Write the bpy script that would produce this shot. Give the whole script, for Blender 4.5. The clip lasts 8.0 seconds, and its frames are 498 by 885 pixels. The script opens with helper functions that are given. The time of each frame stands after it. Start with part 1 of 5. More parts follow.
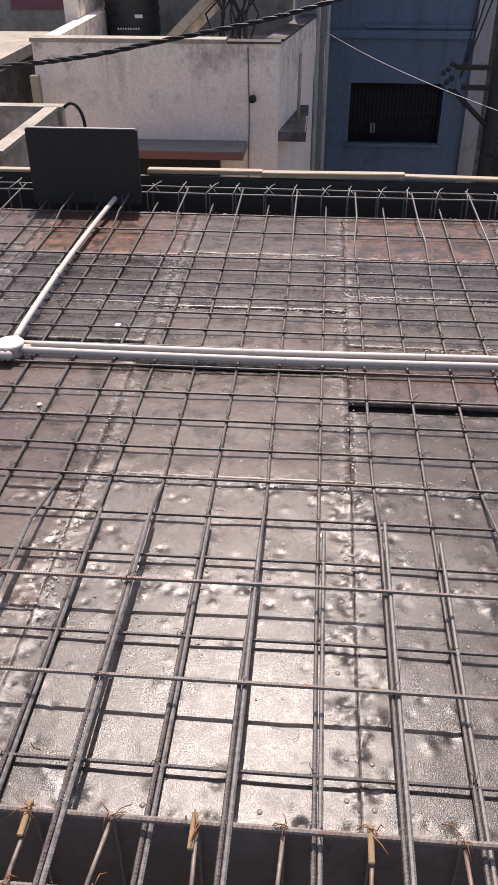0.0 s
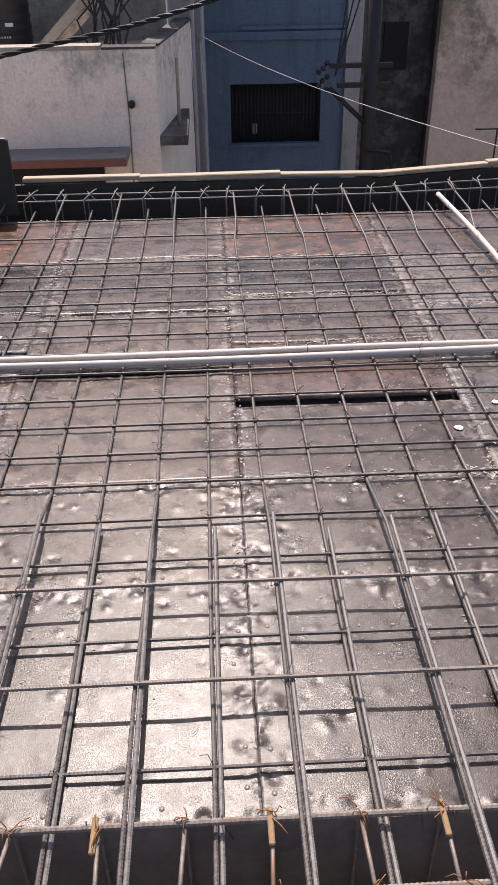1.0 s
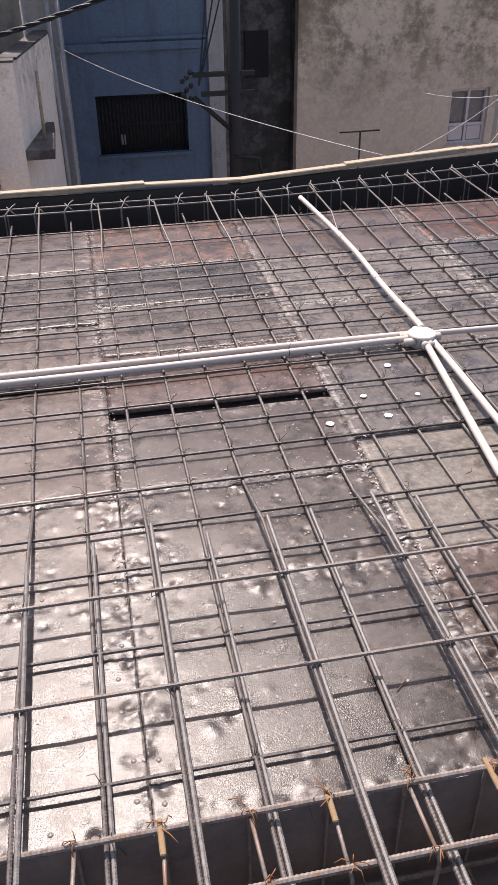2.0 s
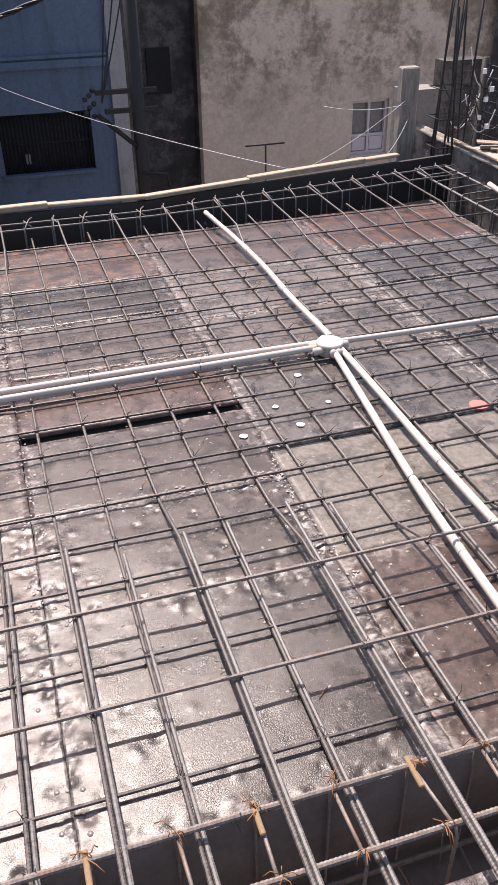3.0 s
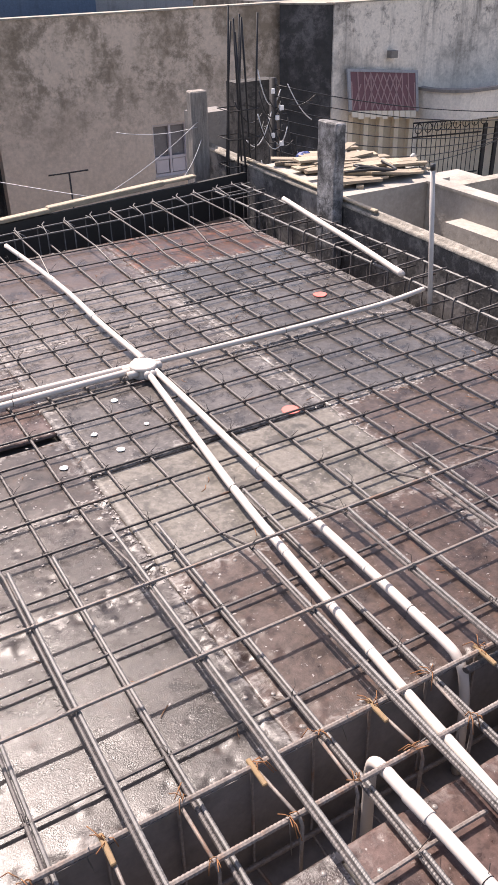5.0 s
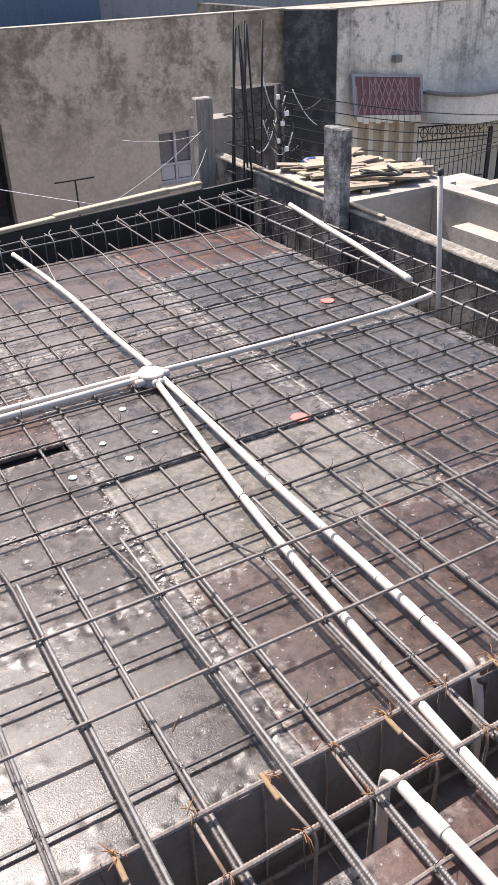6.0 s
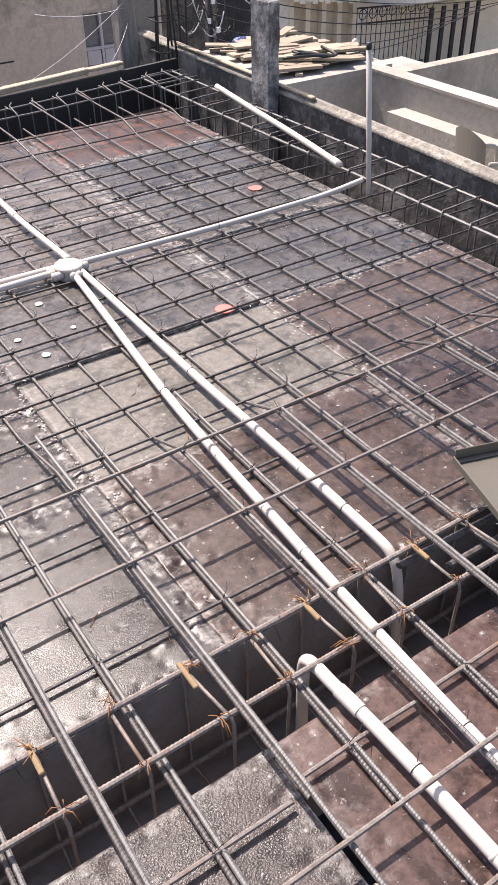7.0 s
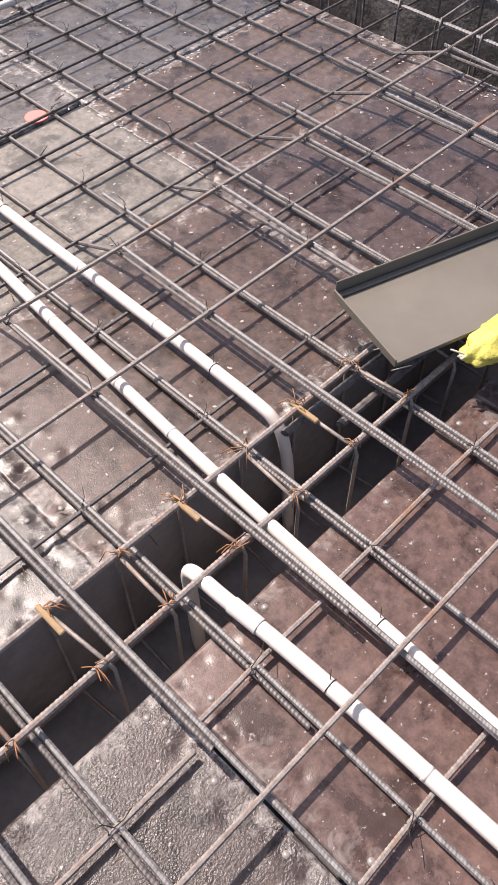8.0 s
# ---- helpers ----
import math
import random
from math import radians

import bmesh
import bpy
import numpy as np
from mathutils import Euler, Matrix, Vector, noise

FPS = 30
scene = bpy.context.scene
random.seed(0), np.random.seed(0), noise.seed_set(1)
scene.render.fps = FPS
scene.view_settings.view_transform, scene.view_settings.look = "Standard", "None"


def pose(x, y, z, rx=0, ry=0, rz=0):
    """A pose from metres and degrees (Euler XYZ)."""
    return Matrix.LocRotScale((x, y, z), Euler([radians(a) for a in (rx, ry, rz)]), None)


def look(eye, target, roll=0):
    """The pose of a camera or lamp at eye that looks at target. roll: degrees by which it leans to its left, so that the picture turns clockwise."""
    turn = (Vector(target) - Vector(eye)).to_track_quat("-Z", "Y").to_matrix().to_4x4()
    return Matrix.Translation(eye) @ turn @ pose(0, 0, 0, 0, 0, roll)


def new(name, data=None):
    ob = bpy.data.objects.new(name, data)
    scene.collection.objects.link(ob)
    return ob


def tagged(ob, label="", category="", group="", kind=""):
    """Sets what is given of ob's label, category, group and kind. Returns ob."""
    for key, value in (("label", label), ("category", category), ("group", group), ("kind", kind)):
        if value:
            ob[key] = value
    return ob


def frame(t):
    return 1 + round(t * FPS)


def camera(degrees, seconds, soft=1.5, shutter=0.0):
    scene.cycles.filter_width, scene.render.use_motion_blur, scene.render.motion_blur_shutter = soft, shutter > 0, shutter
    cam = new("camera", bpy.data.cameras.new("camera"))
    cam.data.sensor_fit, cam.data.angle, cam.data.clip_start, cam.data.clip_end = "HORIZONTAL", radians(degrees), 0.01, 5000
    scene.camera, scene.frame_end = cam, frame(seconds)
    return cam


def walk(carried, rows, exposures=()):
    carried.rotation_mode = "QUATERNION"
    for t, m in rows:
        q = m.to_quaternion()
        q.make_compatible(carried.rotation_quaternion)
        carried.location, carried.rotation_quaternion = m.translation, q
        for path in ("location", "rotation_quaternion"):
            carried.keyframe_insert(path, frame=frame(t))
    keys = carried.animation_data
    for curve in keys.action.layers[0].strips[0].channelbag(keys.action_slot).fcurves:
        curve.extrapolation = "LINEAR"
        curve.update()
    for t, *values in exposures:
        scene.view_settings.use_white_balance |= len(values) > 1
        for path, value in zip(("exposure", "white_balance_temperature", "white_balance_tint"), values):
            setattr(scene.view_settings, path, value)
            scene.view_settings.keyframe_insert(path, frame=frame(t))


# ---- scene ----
cam = camera(33.5, 8.0, 1.15)
PATH = [
    (0, (-0.038, -1.03, 1.422), (-0.18, 0.625, 0.308), -0.2),
    (0.5, (0.004, -1.044, 1.423), (-0.073, 0.621, 0.319), -0.8),
    (1, (0.038, -1.051, 1.419), (0.106, 0.612, 0.31), -0.8),
    (1.5, (0.069, -1.057, 1.42), (0.287, 0.594, 0.313), -0.5),
    (1.7, (0.087, -1.063, 1.421), (0.348, 0.584, 0.317), -0.7),
    (2.8, (0.137, -1.074, 1.43), (0.58, 0.554, 0.355), -0.9),
    (3, (0.146, -1.078, 1.43), (0.634, 0.538, 0.357), -1.0),
    (3.5, (0.168, -1.095, 1.43), (0.775, 0.478, 0.356), -0.9),
    (4, (0.193, -1.114, 1.438), (0.905, 0.418, 0.367), -0.9),
    (4.5, (0.218, -1.131, 1.44), (1.012, 0.369, 0.382), -1.2),
    (4.7, (0.215, -1.128, 1.438), (1.042, 0.362, 0.391), -1.0),
    (5.8, (0.189, -1.142, 1.459), (1.041, 0.35, 0.434), -1.6),
    (6, (0.209, -1.112, 1.444), (1.04, 0.39, 0.417), -2.0),
    (6.5, (0.212, -1.111, 1.433), (1.017, 0.373, 0.361), -1.9),
    (7, (0.284, -1.113, 1.382), (1.154, 0.208, 0.159), -0.9),
    (7.5, (0.401, -1.029, 1.343), (1.313, 0.074, -0.054), -0.4),
    (8, (0.549, -0.857, 1.268), (1.397, 0.01, -0.323), -1.0),
]
walk(cam, [(t, look(eye, target, roll)) for t, eye, target, roll in PATH], [(0, 0.42, 6950, 20), (3, 0.74, 6950, 21), (4.7, 0.88, 7000, 21), (5.8, 0.91, 6650, 15), (8, 0.92, 6900, 19)])

# ---------- world, sun ----------
world = bpy.data.worlds.new("sky")
scene.world = world
world.use_nodes = True
wn = world.node_tree
sky = wn.nodes.new("ShaderNodeTexSky")
sky.sky_type = 'NISHITA'
sky.sun_disc = False
sky.sun_elevation = radians(57)
sky.sun_rotation = radians(-6)
sky.air_density, sky.dust_density = 1.0, 2.4
wn.links.new(sky.outputs[0], wn.nodes["Background"].inputs[0])
wn.nodes["Background"].inputs[1].default_value = 0.13
sun_data = bpy.data.lights.new("sun", 'SUN')
sun_data.energy, sun_data.angle, sun_data.color = 4.3, radians(0.6), (1.0, 0.955, 0.895)
sun = new("sun", sun_data)
sun.matrix_world = look((-0.6, 5.4, 8.4), (0, 0, 0))


# ---------- materials ----------
def nodes_of(name):
    m = bpy.data.materials.new(name)
    m.use_nodes = True
    nt = m.node_tree
    return m, nt, nt.nodes["Principled BSDF"]


def add(nt, kind, **kw):
    n = nt.nodes.new(kind)
    for k, v in kw.items():
        if k in n.inputs:
            n.inputs[k].default_value = v
    return n


def noise_at(nt, scale, detail=4.0, rough=0.6, coord="Object", stretch=None, dist=0.0):
    tc = nt.nodes.new("ShaderNodeTexCoord")
    src = tc.outputs[coord]
    if stretch:
        mp = nt.nodes.new("ShaderNodeMapping")
        mp.inputs["Scale"].default_value = stretch
        nt.links.new(src, mp.inputs[0])
        src = mp.outputs[0]
    n = add(nt, "ShaderNodeTexNoise", Scale=scale, Detail=detail, Roughness=rough, Distortion=dist)
    nt.links.new(src, n.inputs["Vector"])
    return n


def ramp(nt, src, stops):
    r = nt.nodes.new("ShaderNodeValToRGB")
    el = r.color_ramp.elements
    while len(el) < len(stops):
        el.new(0.5)
    for e, (p, c) in zip(el, stops):
        e.position = p
        e.color = (*c, 1) if len(c) == 3 else c
    nt.links.new(src, r.inputs[0])
    return r


def grey(v):
    return (v, v, v)


def mix(nt, fac, a, b, mode='MIX'):
    m = nt.nodes.new("ShaderNodeMix")
    m.data_type, m.blend_type = 'RGBA', mode
    for sock, val in ((m.inputs[0], fac), (m.inputs[6], a), (m.inputs[7], b)):
        if isinstance(val, (int, float)):
            sock.default_value = val
        elif isinstance(val, tuple):
            sock.default_value = (*val, 1)
        else:
            nt.links.new(val, sock)
    return m.outputs[2]


def bump(nt, p, src, strength, distance, prev=None):
    b = add(nt, "ShaderNodeBump", Strength=strength, Distance=distance)
    nt.links.new(src, b.inputs["Height"])
    if prev:
        nt.links.new(prev.outputs[0], b.inputs["Normal"])
    nt.links.new(b.outputs[0], p.inputs["Normal"])
    return b


def simple(name, col, rough=0.6, metal=0.0, var=0.25, scale=12.0, bumps=0.3, dist=0.002, stretch=None):
    m, nt, p = nodes_of(name)
    n = noise_at(nt, scale, 6, stretch=stretch)
    n2 = noise_at(nt, scale * 9, 3, stretch=stretch)
    lo = tuple(c * (1 - var) for c in col)
    hi = tuple(min(1, c * (1 + var)) for c in col)
    r = ramp(nt, n.outputs[0], [(0.3, lo), (0.7, hi)])
    c = mix(nt, 0.35, r.outputs[0], ramp(nt, n2.outputs[0], [(0.3, lo), (0.7, hi)]).outputs[0])
    nt.links.new(c, p.inputs["Base Color"])
    rr = ramp(nt, n.outputs[0], [(0.3, grey(max(0, rough - 0.12))), (0.7, grey(min(1, rough + 0.12)))])
    nt.links.new(rr.outputs[0], p.inputs["Roughness"])
    p.inputs["Metallic"].default_value = metal
    if bumps:
        b = bump(nt, p, n2.outputs[0], bumps, dist)
        bump(nt, p, n.outputs[0], bumps, dist * 3, b)
    return m


def plate_material(name, a, b, rust, rust_at, rough_lo, rough_hi, grain=0.6, scrape=0.5):
    """Oiled, worn sheet steel: dark oil stains, rust, scraped pale rims, cement dust and a pebbled grain."""
    m, nt, p = nodes_of(name)
    info = nt.nodes.new("ShaderNodeObjectInfo")
    tc = nt.nodes.new("ShaderNodeTexCoord")
    shift = add(nt, "ShaderNodeVectorMath")
    shift.operation = 'MULTIPLY_ADD'
    rnd = nt.nodes.new("ShaderNodeCombineXYZ")
    for q in (0, 1):
        nt.links.new(info.outputs["Random"], rnd.inputs[q])
    nt.links.new(rnd.outputs[0], shift.inputs[0])
    shift.inputs[1].default_value = (37, 53, 11)
    nt.links.new(tc.outputs["Object"], shift.inputs[2])

    def nz(scale, detail=6.0, rough=0.65, dist=0.0):
        n = add(nt, "ShaderNodeTexNoise", Scale=scale, Detail=detail, Roughness=rough, Distortion=dist)
        nt.links.new(shift.outputs[0], n.inputs["Vector"])
        return n.outputs[0]

    big, mid = nz(4.0, 7, 0.65, 0.15), nz(17, 7, 0.7, 0.15)
    base = ramp(nt, big, [(0.38, a), (0.62, b)]).outputs[0]
    base = mix(nt, 0.45, base, ramp(nt, nz(45, 6, 0.75), [(0.38, tuple(c * 0.8 for c in a)), (0.62, tuple(c * 1.4 for c in b))]).outputs[0])
    base = mix(nt, ramp(nt, mid, [(rust_at, grey(0)), (rust_at + 0.12, grey(0.9))]).outputs[0], base, rust)
    oil = ramp(nt, nz(8, 7, 0.7, 0.25), [(0.50, grey(0)), (0.60, grey(0.75))]).outputs[0]
    base = mix(nt, oil, base, tuple(c * 0.45 for c in a))
    tone = ramp(nt, info.outputs["Random"], [(0, (0.62, 0.63, 0.65)), (0.35, (0.88, 0.88, 0.88)), (0.7, (1.12, 1.02, 0.97)), (1, (1.25, 1.22, 1.18))]).outputs[0]
    base = mix(nt, 1.0, base, tone, 'MULTIPLY')
    # rims scraped and smeared with dried slurry, ragged inwards
    sep = nt.nodes.new("ShaderNodeSeparateXYZ")
    nt.links.new(tc.outputs["Generated"], sep.inputs[0])

    def math_node(op, x, y=None):
        n = nt.nodes.new("ShaderNodeMath")
        n.operation = op
        for sock, v in zip(n.inputs, (x, y)):
            if v is None:
                continue
            if isinstance(v, (int, float)):
                sock.default_value = v
            else:
                nt.links.new(v, sock)
        return n.outputs[0]

    far = math_node('MAXIMUM', math_node('ABSOLUTE', math_node('SUBTRACT', sep.outputs[0], 0.5)), math_node('ABSOLUTE', math_node('SUBTRACT', sep.outputs[1], 0.5)))
    edge = math_node('MULTIPLY', math_node('SUBTRACT', far, 0.40), 3.2)
    worn = math_node('ADD', edge, math_node('MULTIPLY', math_node('SUBTRACT', nz(26, 8, 0.75, 1.2), 0.5), 1.9))
    streak = add(nt, "ShaderNodeTexNoise", Scale=9.0, Detail=8.0, Roughness=0.75, Distortion=1.5)
    mp = nt.nodes.new("ShaderNodeMapping")
    mp.inputs["Scale"].default_value = (0.7, 2.6, 1)
    nt.links.new(shift.outputs[0], mp.inputs[0])
    nt.links.new(mp.outputs[0], streak.inputs["Vector"])
    dust = ramp(nt, math_node('ADD', worn, math_node('MULTIPLY', math_node('SUBTRACT', streak.outputs[0], 0.5), 1.1)), [(0.20, grey(0)), (0.55, grey(scrape))]).outputs[0]
    base = mix(nt, dust, base, (0.36, 0.335, 0.31))
    speck = ramp(nt, nz(75, 4, 0.7), [(0.635, grey(0)), (0.685, grey(0.8))]).outputs[0]
    base = mix(nt, speck, base, (0.34, 0.32, 0.30))
    nt.links.new(base, p.inputs["Base Color"])
    rr = ramp(nt, mid, [(0.3, grey(rough_lo)), (0.75, grey(rough_hi))]).outputs[0]
    rr = mix(nt, dust, rr, grey(0.6))
    rr = mix(nt, oil, rr, grey(rough_lo * 0.9))
    nt.links.new(rr, p.inputs["Roughness"])
    p.inputs["Metallic"].default_value = 0.0
    p.inputs["Specular IOR Level"].default_value = 0.34
    b1 = bump(nt, p, nz(380 if grain < 0.9 else 240, 3, 0.6), grain, 0.0011 if grain < 0.9 else 0.0017)
    b2 = bump(nt, p, nz(80, 4, 0.6), 0.09, 0.0018, b1)
    # the oil film on top
    p.inputs["Coat Weight"].default_value = 0.05 if scrape > 0.36 else 0.02
    p.inputs["Coat Roughness"].default_value = 0.17
    film = bump(nt, p, nz(320, 2, 0.5), 0.4, 0.0011)
    nt.links.remove(film.outputs[0].links[0])
    nt.links.new(b2.outputs[0], p.inputs["Normal"])
    nt.links.new(film.outputs[0], p.inputs["Coat Normal"])
    return m


M_PLATE = plate_material("oiled_steel_sheet", (0.030, 0.0235, 0.0205), (0.084, 0.070, 0.062), (0.082, 0.052, 0.041), 0.58, 0.22, 0.40, 0.55, 0.68)
M_PLATE_RUST = plate_material("rusty_steel_sheet", (0.036, 0.026, 0.022), (0.084, 0.062, 0.053), (0.088, 0.050, 0.038), 0.57, 0.28, 0.46, 0.42, 0.55)
M_PLATE_BROWN = plate_material("red_brown_painted_sheet", (0.046, 0.030, 0.026), (0.100, 0.068, 0.060), (0.092, 0.048, 0.034), 0.64, 0.27, 0.40, 0.34, 0.22)
M_PLATE_RED = plate_material("red_rusted_sheet", (0.034, 0.020, 0.015), (0.078, 0.044, 0.032), (0.15, 0.052, 0.024), 0.51, 0.3, 0.5, 0.35, 0.5)
M_PLATE_DUSTY = plate_material("dusty_grey_sheet", (0.056, 0.048, 0.043), (0.145, 0.130, 0.119), (0.085, 0.058, 0.046), 0.60, 0.25, 0.44, 0.45, 0.8)
M_PLATE_PEBBLED = plate_material("pebbled_oily_sheet", (0.034, 0.024, 0.021), (0.088, 0.066, 0.058), (0.085, 0.050, 0.038), 0.57, 0.20, 0.34, 1.0, 0.5)
M_PLATE_PALE = plate_material("cement_coated_sheet", (0.088, 0.086, 0.077), (0.166, 0.162, 0.145), (0.075, 0.070, 0.058), 0.56, 0.42, 0.6, 0.25, 0.35)
M_SOFFIT = simple("dark_formwork_ply", (0.17, 0.15, 0.138), 0.75, var=0.35, scale=6, bumps=0.3)
M_BLACK = simple("black_painted_board", (0.027, 0.024, 0.021), 0.7, scale=5, bumps=0.2)
M_PVC = simple("white_plastic_pipe", (0.55, 0.49, 0.435), 0.6, var=0.04, scale=6, bumps=0.05, dist=0.0005)
M_PVC_OLD = simple("grey_plastic_pipe", (0.52, 0.475, 0.43), 0.45, var=0.12, scale=8, bumps=0.1)
M_TAPE = simple("black_tape", (0.02, 0.02, 0.022), 0.5, bumps=0)
M_WIRE = simple("black_binding_wire", (0.02, 0.018, 0.016), 0.55, metal=0.3, bumps=0)
M_RUSTY_WIRE = simple("rusted_binding_wire", (0.24, 0.105, 0.04), 0.8, bumps=0)


def bar_material(name, a, b, rust, at):
    m, nt, p = nodes_of(name)
    n = noise_at(nt, 9, 6, 0.7)
    n2 = noise_at(nt, 90, 4, 0.6)
    base = ramp(nt, n2.outputs[0], [(0.3, a), (0.7, b)]).outputs[0]
    f = ramp(nt, n.outputs[0], [(at, grey(0)), (at + 0.12, grey(1))]).outputs[0]
    nt.links.new(mix(nt, f, base, rust), p.inputs["Base Color"])
    p.inputs["Metallic"].default_value = 0.15
    nt.links.new(ramp(nt, n2.outputs[0], [(0.3, grey(0.45)), (0.8, grey(0.7))]).outputs[0], p.inputs["Roughness"])
    bump(nt, p, n2.outputs[0], 0.4, 0.0006)
    return m


M_BAR = bar_material("ribbed_steel_bar", (0.05, 0.043, 0.040), (0.15, 0.132, 0.122), (0.11, 0.07, 0.052), 0.60)
# Paler copy of the bar steel, with sunlight on the bars put into its colour.
M_BAR_LIT = bar_material("lit_ribbed_bar", (0.075, 0.07, 0.066), (0.215, 0.204, 0.195), (0.12, 0.08, 0.058), 0.66)
M_BAR_THIN = bar_material("dull_thin_bar", (0.038, 0.031, 0.028), (0.09, 0.075, 0.068), (0.12, 0.065, 0.045), 0.56)
M_BAR_RUST = bar_material("rusty_steel_bar", (0.15, 0.12, 0.10), (0.27, 0.235, 0.21), (0.21, 0.12, 0.075), 0.54)


def wall_material(name, col, stain, streak=True, amount=0.55, scale=1.2, band=None, drip=0.0):
    """Weathered plaster: blotches, vertical streaks, fine grain."""
    m, nt, p = nodes_of(name)
    big = noise_at(nt, scale, 8, 0.7, dist=0.05)
    fine = noise_at(nt, scale * 22, 5, 0.6)
    base = ramp(nt, fine.outputs[0], [(0.3, tuple(c * 0.86 for c in col)), (0.7, tuple(min(1, c * 1.1) for c in col))]).outputs[0]
    f = ramp(nt, big.outputs[0], [(amount - 0.05, grey(0)), (amount + 0.09, grey(0.9))]).outputs[0]
    high = None
    if band:
        # mildew lives in the upper courses, below the coping
        sep = nt.nodes.new("ShaderNodeSeparateXYZ")
        nt.links.new(nt.nodes.new("ShaderNodeTexCoord").outputs["Object"], sep.inputs[0])
        mr = add(nt, "ShaderNodeMapRange")
        nt.links.new(sep.outputs[2], mr.inputs[0])
        for q, v in enumerate((band[0], band[1], 0.12, 1.0)):
            mr.inputs[q + 1].default_value = v
        high = mr.outputs[0]

    def held(c):
        return mix(nt, 1.0, c, high, 'MULTIPLY') if high else c
    base = mix(nt, held(f), base, stain)
    blot = noise_at(nt, scale * 3.6, 8, 0.75, dist=0.1)
    base = mix(nt, held(ramp(nt, blot.outputs[0], [(amount - 0.03, grey(0)), (amount + 0.10, grey(0.8))]).outputs[0]), base, tuple(c * 0.8 for c in stain))
    if streak:
        st = noise_at(nt, scale * 3.0, 6, 0.7, stretch=(1.3, 1.3, 0.14))
        base = mix(nt, held(ramp(nt, st.outputs[0], [(0.52 - drip, grey(0)), (0.72 - drip, grey(0.8))]).outputs[0]), base, stain)
    nt.links.new(base, p.inputs["Base Color"])
    p.inputs["Roughness"].default_value = 0.88
    b = bump(nt, p, fine.outputs[0], 0.35, 0.01)
    bump(nt, p, noise_at(nt, scale * 5, 4).outputs[0], 0.3, 0.03, b)
    return m


M_WHITEWALL = wall_material("weathered_white_plaster", (0.86, 0.76, 0.665), (0.24, 0.22, 0.20), amount=0.56, band=(-1.0, -0.15))
M_BROWNWALL = wall_material("mildewed_brown_plaster", (0.66, 0.535, 0.425), (0.255, 0.20, 0.142), streak=False, amount=0.50, scale=0.75, band=(-2.3, -0.9))
M_BLUEWALL = wall_material("blue_painted_plaster", (0.115, 0.165, 0.235), (0.078, 0.108, 0.145), amount=0.62)
M_GREYWALL = wall_material("grey_plaster_column", (0.34, 0.335, 0.335), (0.22, 0.215, 0.21), amount=0.6)
# Shared dark plaster; on the side ledge and lower storey it carries shade.
M_DARKWALL = wall_material("dark_mottled_plaster", (0.15, 0.14, 0.135), (0.05, 0.048, 0.046), amount=0.47)
M_HOUSEWALL = wall_material("rain_streaked_white_plaster", (0.78, 0.71, 0.615), (0.11, 0.10, 0.088), amount=0.55, scale=0.9, band=(-1.7, 0.1), drip=0.03)
M_SHED = wall_material("black_shed_plaster", (0.12, 0.11, 0.10), (0.03, 0.028, 0.026), amount=0.5, scale=2)
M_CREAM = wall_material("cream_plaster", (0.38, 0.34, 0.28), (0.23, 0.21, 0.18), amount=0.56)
M_COPING = wall_material("rough_mossy_coping", (0.37, 0.335, 0.285), (0.20, 0.18, 0.15), streak=False, amount=0.49, scale=9)
M_TERRACE = wall_material("pale_terrace_floor", (0.38, 0.348, 0.305), (0.24, 0.22, 0.19), streak=False, amount=0.6)
M_CONCRETE = wall_material("raw_wet_concrete", (0.36, 0.35, 0.34), (0.07, 0.067, 0.065), amount=0.50, scale=4)
M_WETWALL = wall_material("dark_wet_render", (0.065, 0.060, 0.056), (0.26, 0.24, 0.22), streak=False, amount=0.55, scale=3.6)
M_GROUND = wall_material("dusty_ground", (0.22, 0.19, 0.16), (0.13, 0.12, 0.10), streak=False, scale=0.3)
M_TIMBER = simple("pale_sawn_timber", (0.36, 0.295, 0.21), 0.75, var=0.4, scale=7, bumps=0.4, stretch=(0.6, 9, 9))
M_PLANK = simple("weathered_plank", (0.29, 0.235, 0.17), 0.8, var=0.35, scale=5, bumps=0.4, stretch=(1, 6, 6))
M_COLUMN1 = simple("fibrous_grey_timber", (0.27, 0.24, 0.21), 0.9, var=0.55, scale=10, bumps=0.6, stretch=(6, 6, 0.7))
M_TIN = simple("dull_tin", (0.12, 0.105, 0.083), 0.5, metal=0.1, var=0.1, scale=4, bumps=0.1)
M_YELLOW = simple("yellow_plastic_bag", (0.44, 0.39, 0.075), 0.55, var=0.35, scale=14, bumps=0.5, dist=0.004)
M_IRON = simple("dark_iron", (0.03, 0.028, 0.028), 0.6, metal=0.4, bumps=0.1)
M_CABLE = simple("black_cable", (0.015, 0.015, 0.016), 0.55, bumps=0)
M_WHITEWIRE = simple("white_wire", (0.5, 0.5, 0.5), 0.5, bumps=0)
M_TANK = simple("black_tank_plastic", (0.018, 0.018, 0.02), 0.5, bumps=0.1)
M_REDPAINT = simple("red_spot", (0.72, 0.16, 0.13), 0.6, var=0.15, scale=30, bumps=0.1)
M_WHITESPOT = simple("lime_spot", (0.75, 0.73, 0.70), 0.7, var=0.1, scale=30, bumps=0.1)
M_REDAWN = simple("faded_red_sheet", (0.17, 0.075, 0.08), 0.7, var=0.3, scale=6, bumps=0.2)
M_DOOR = simple("cream_painted_wood", (0.72, 0.62, 0.48), 0.7, var=0.15, scale=4)
M_DOORPANEL = simple("tan_door_panel", (0.50, 0.42, 0.31), 0.7, var=0.2, scale=3)
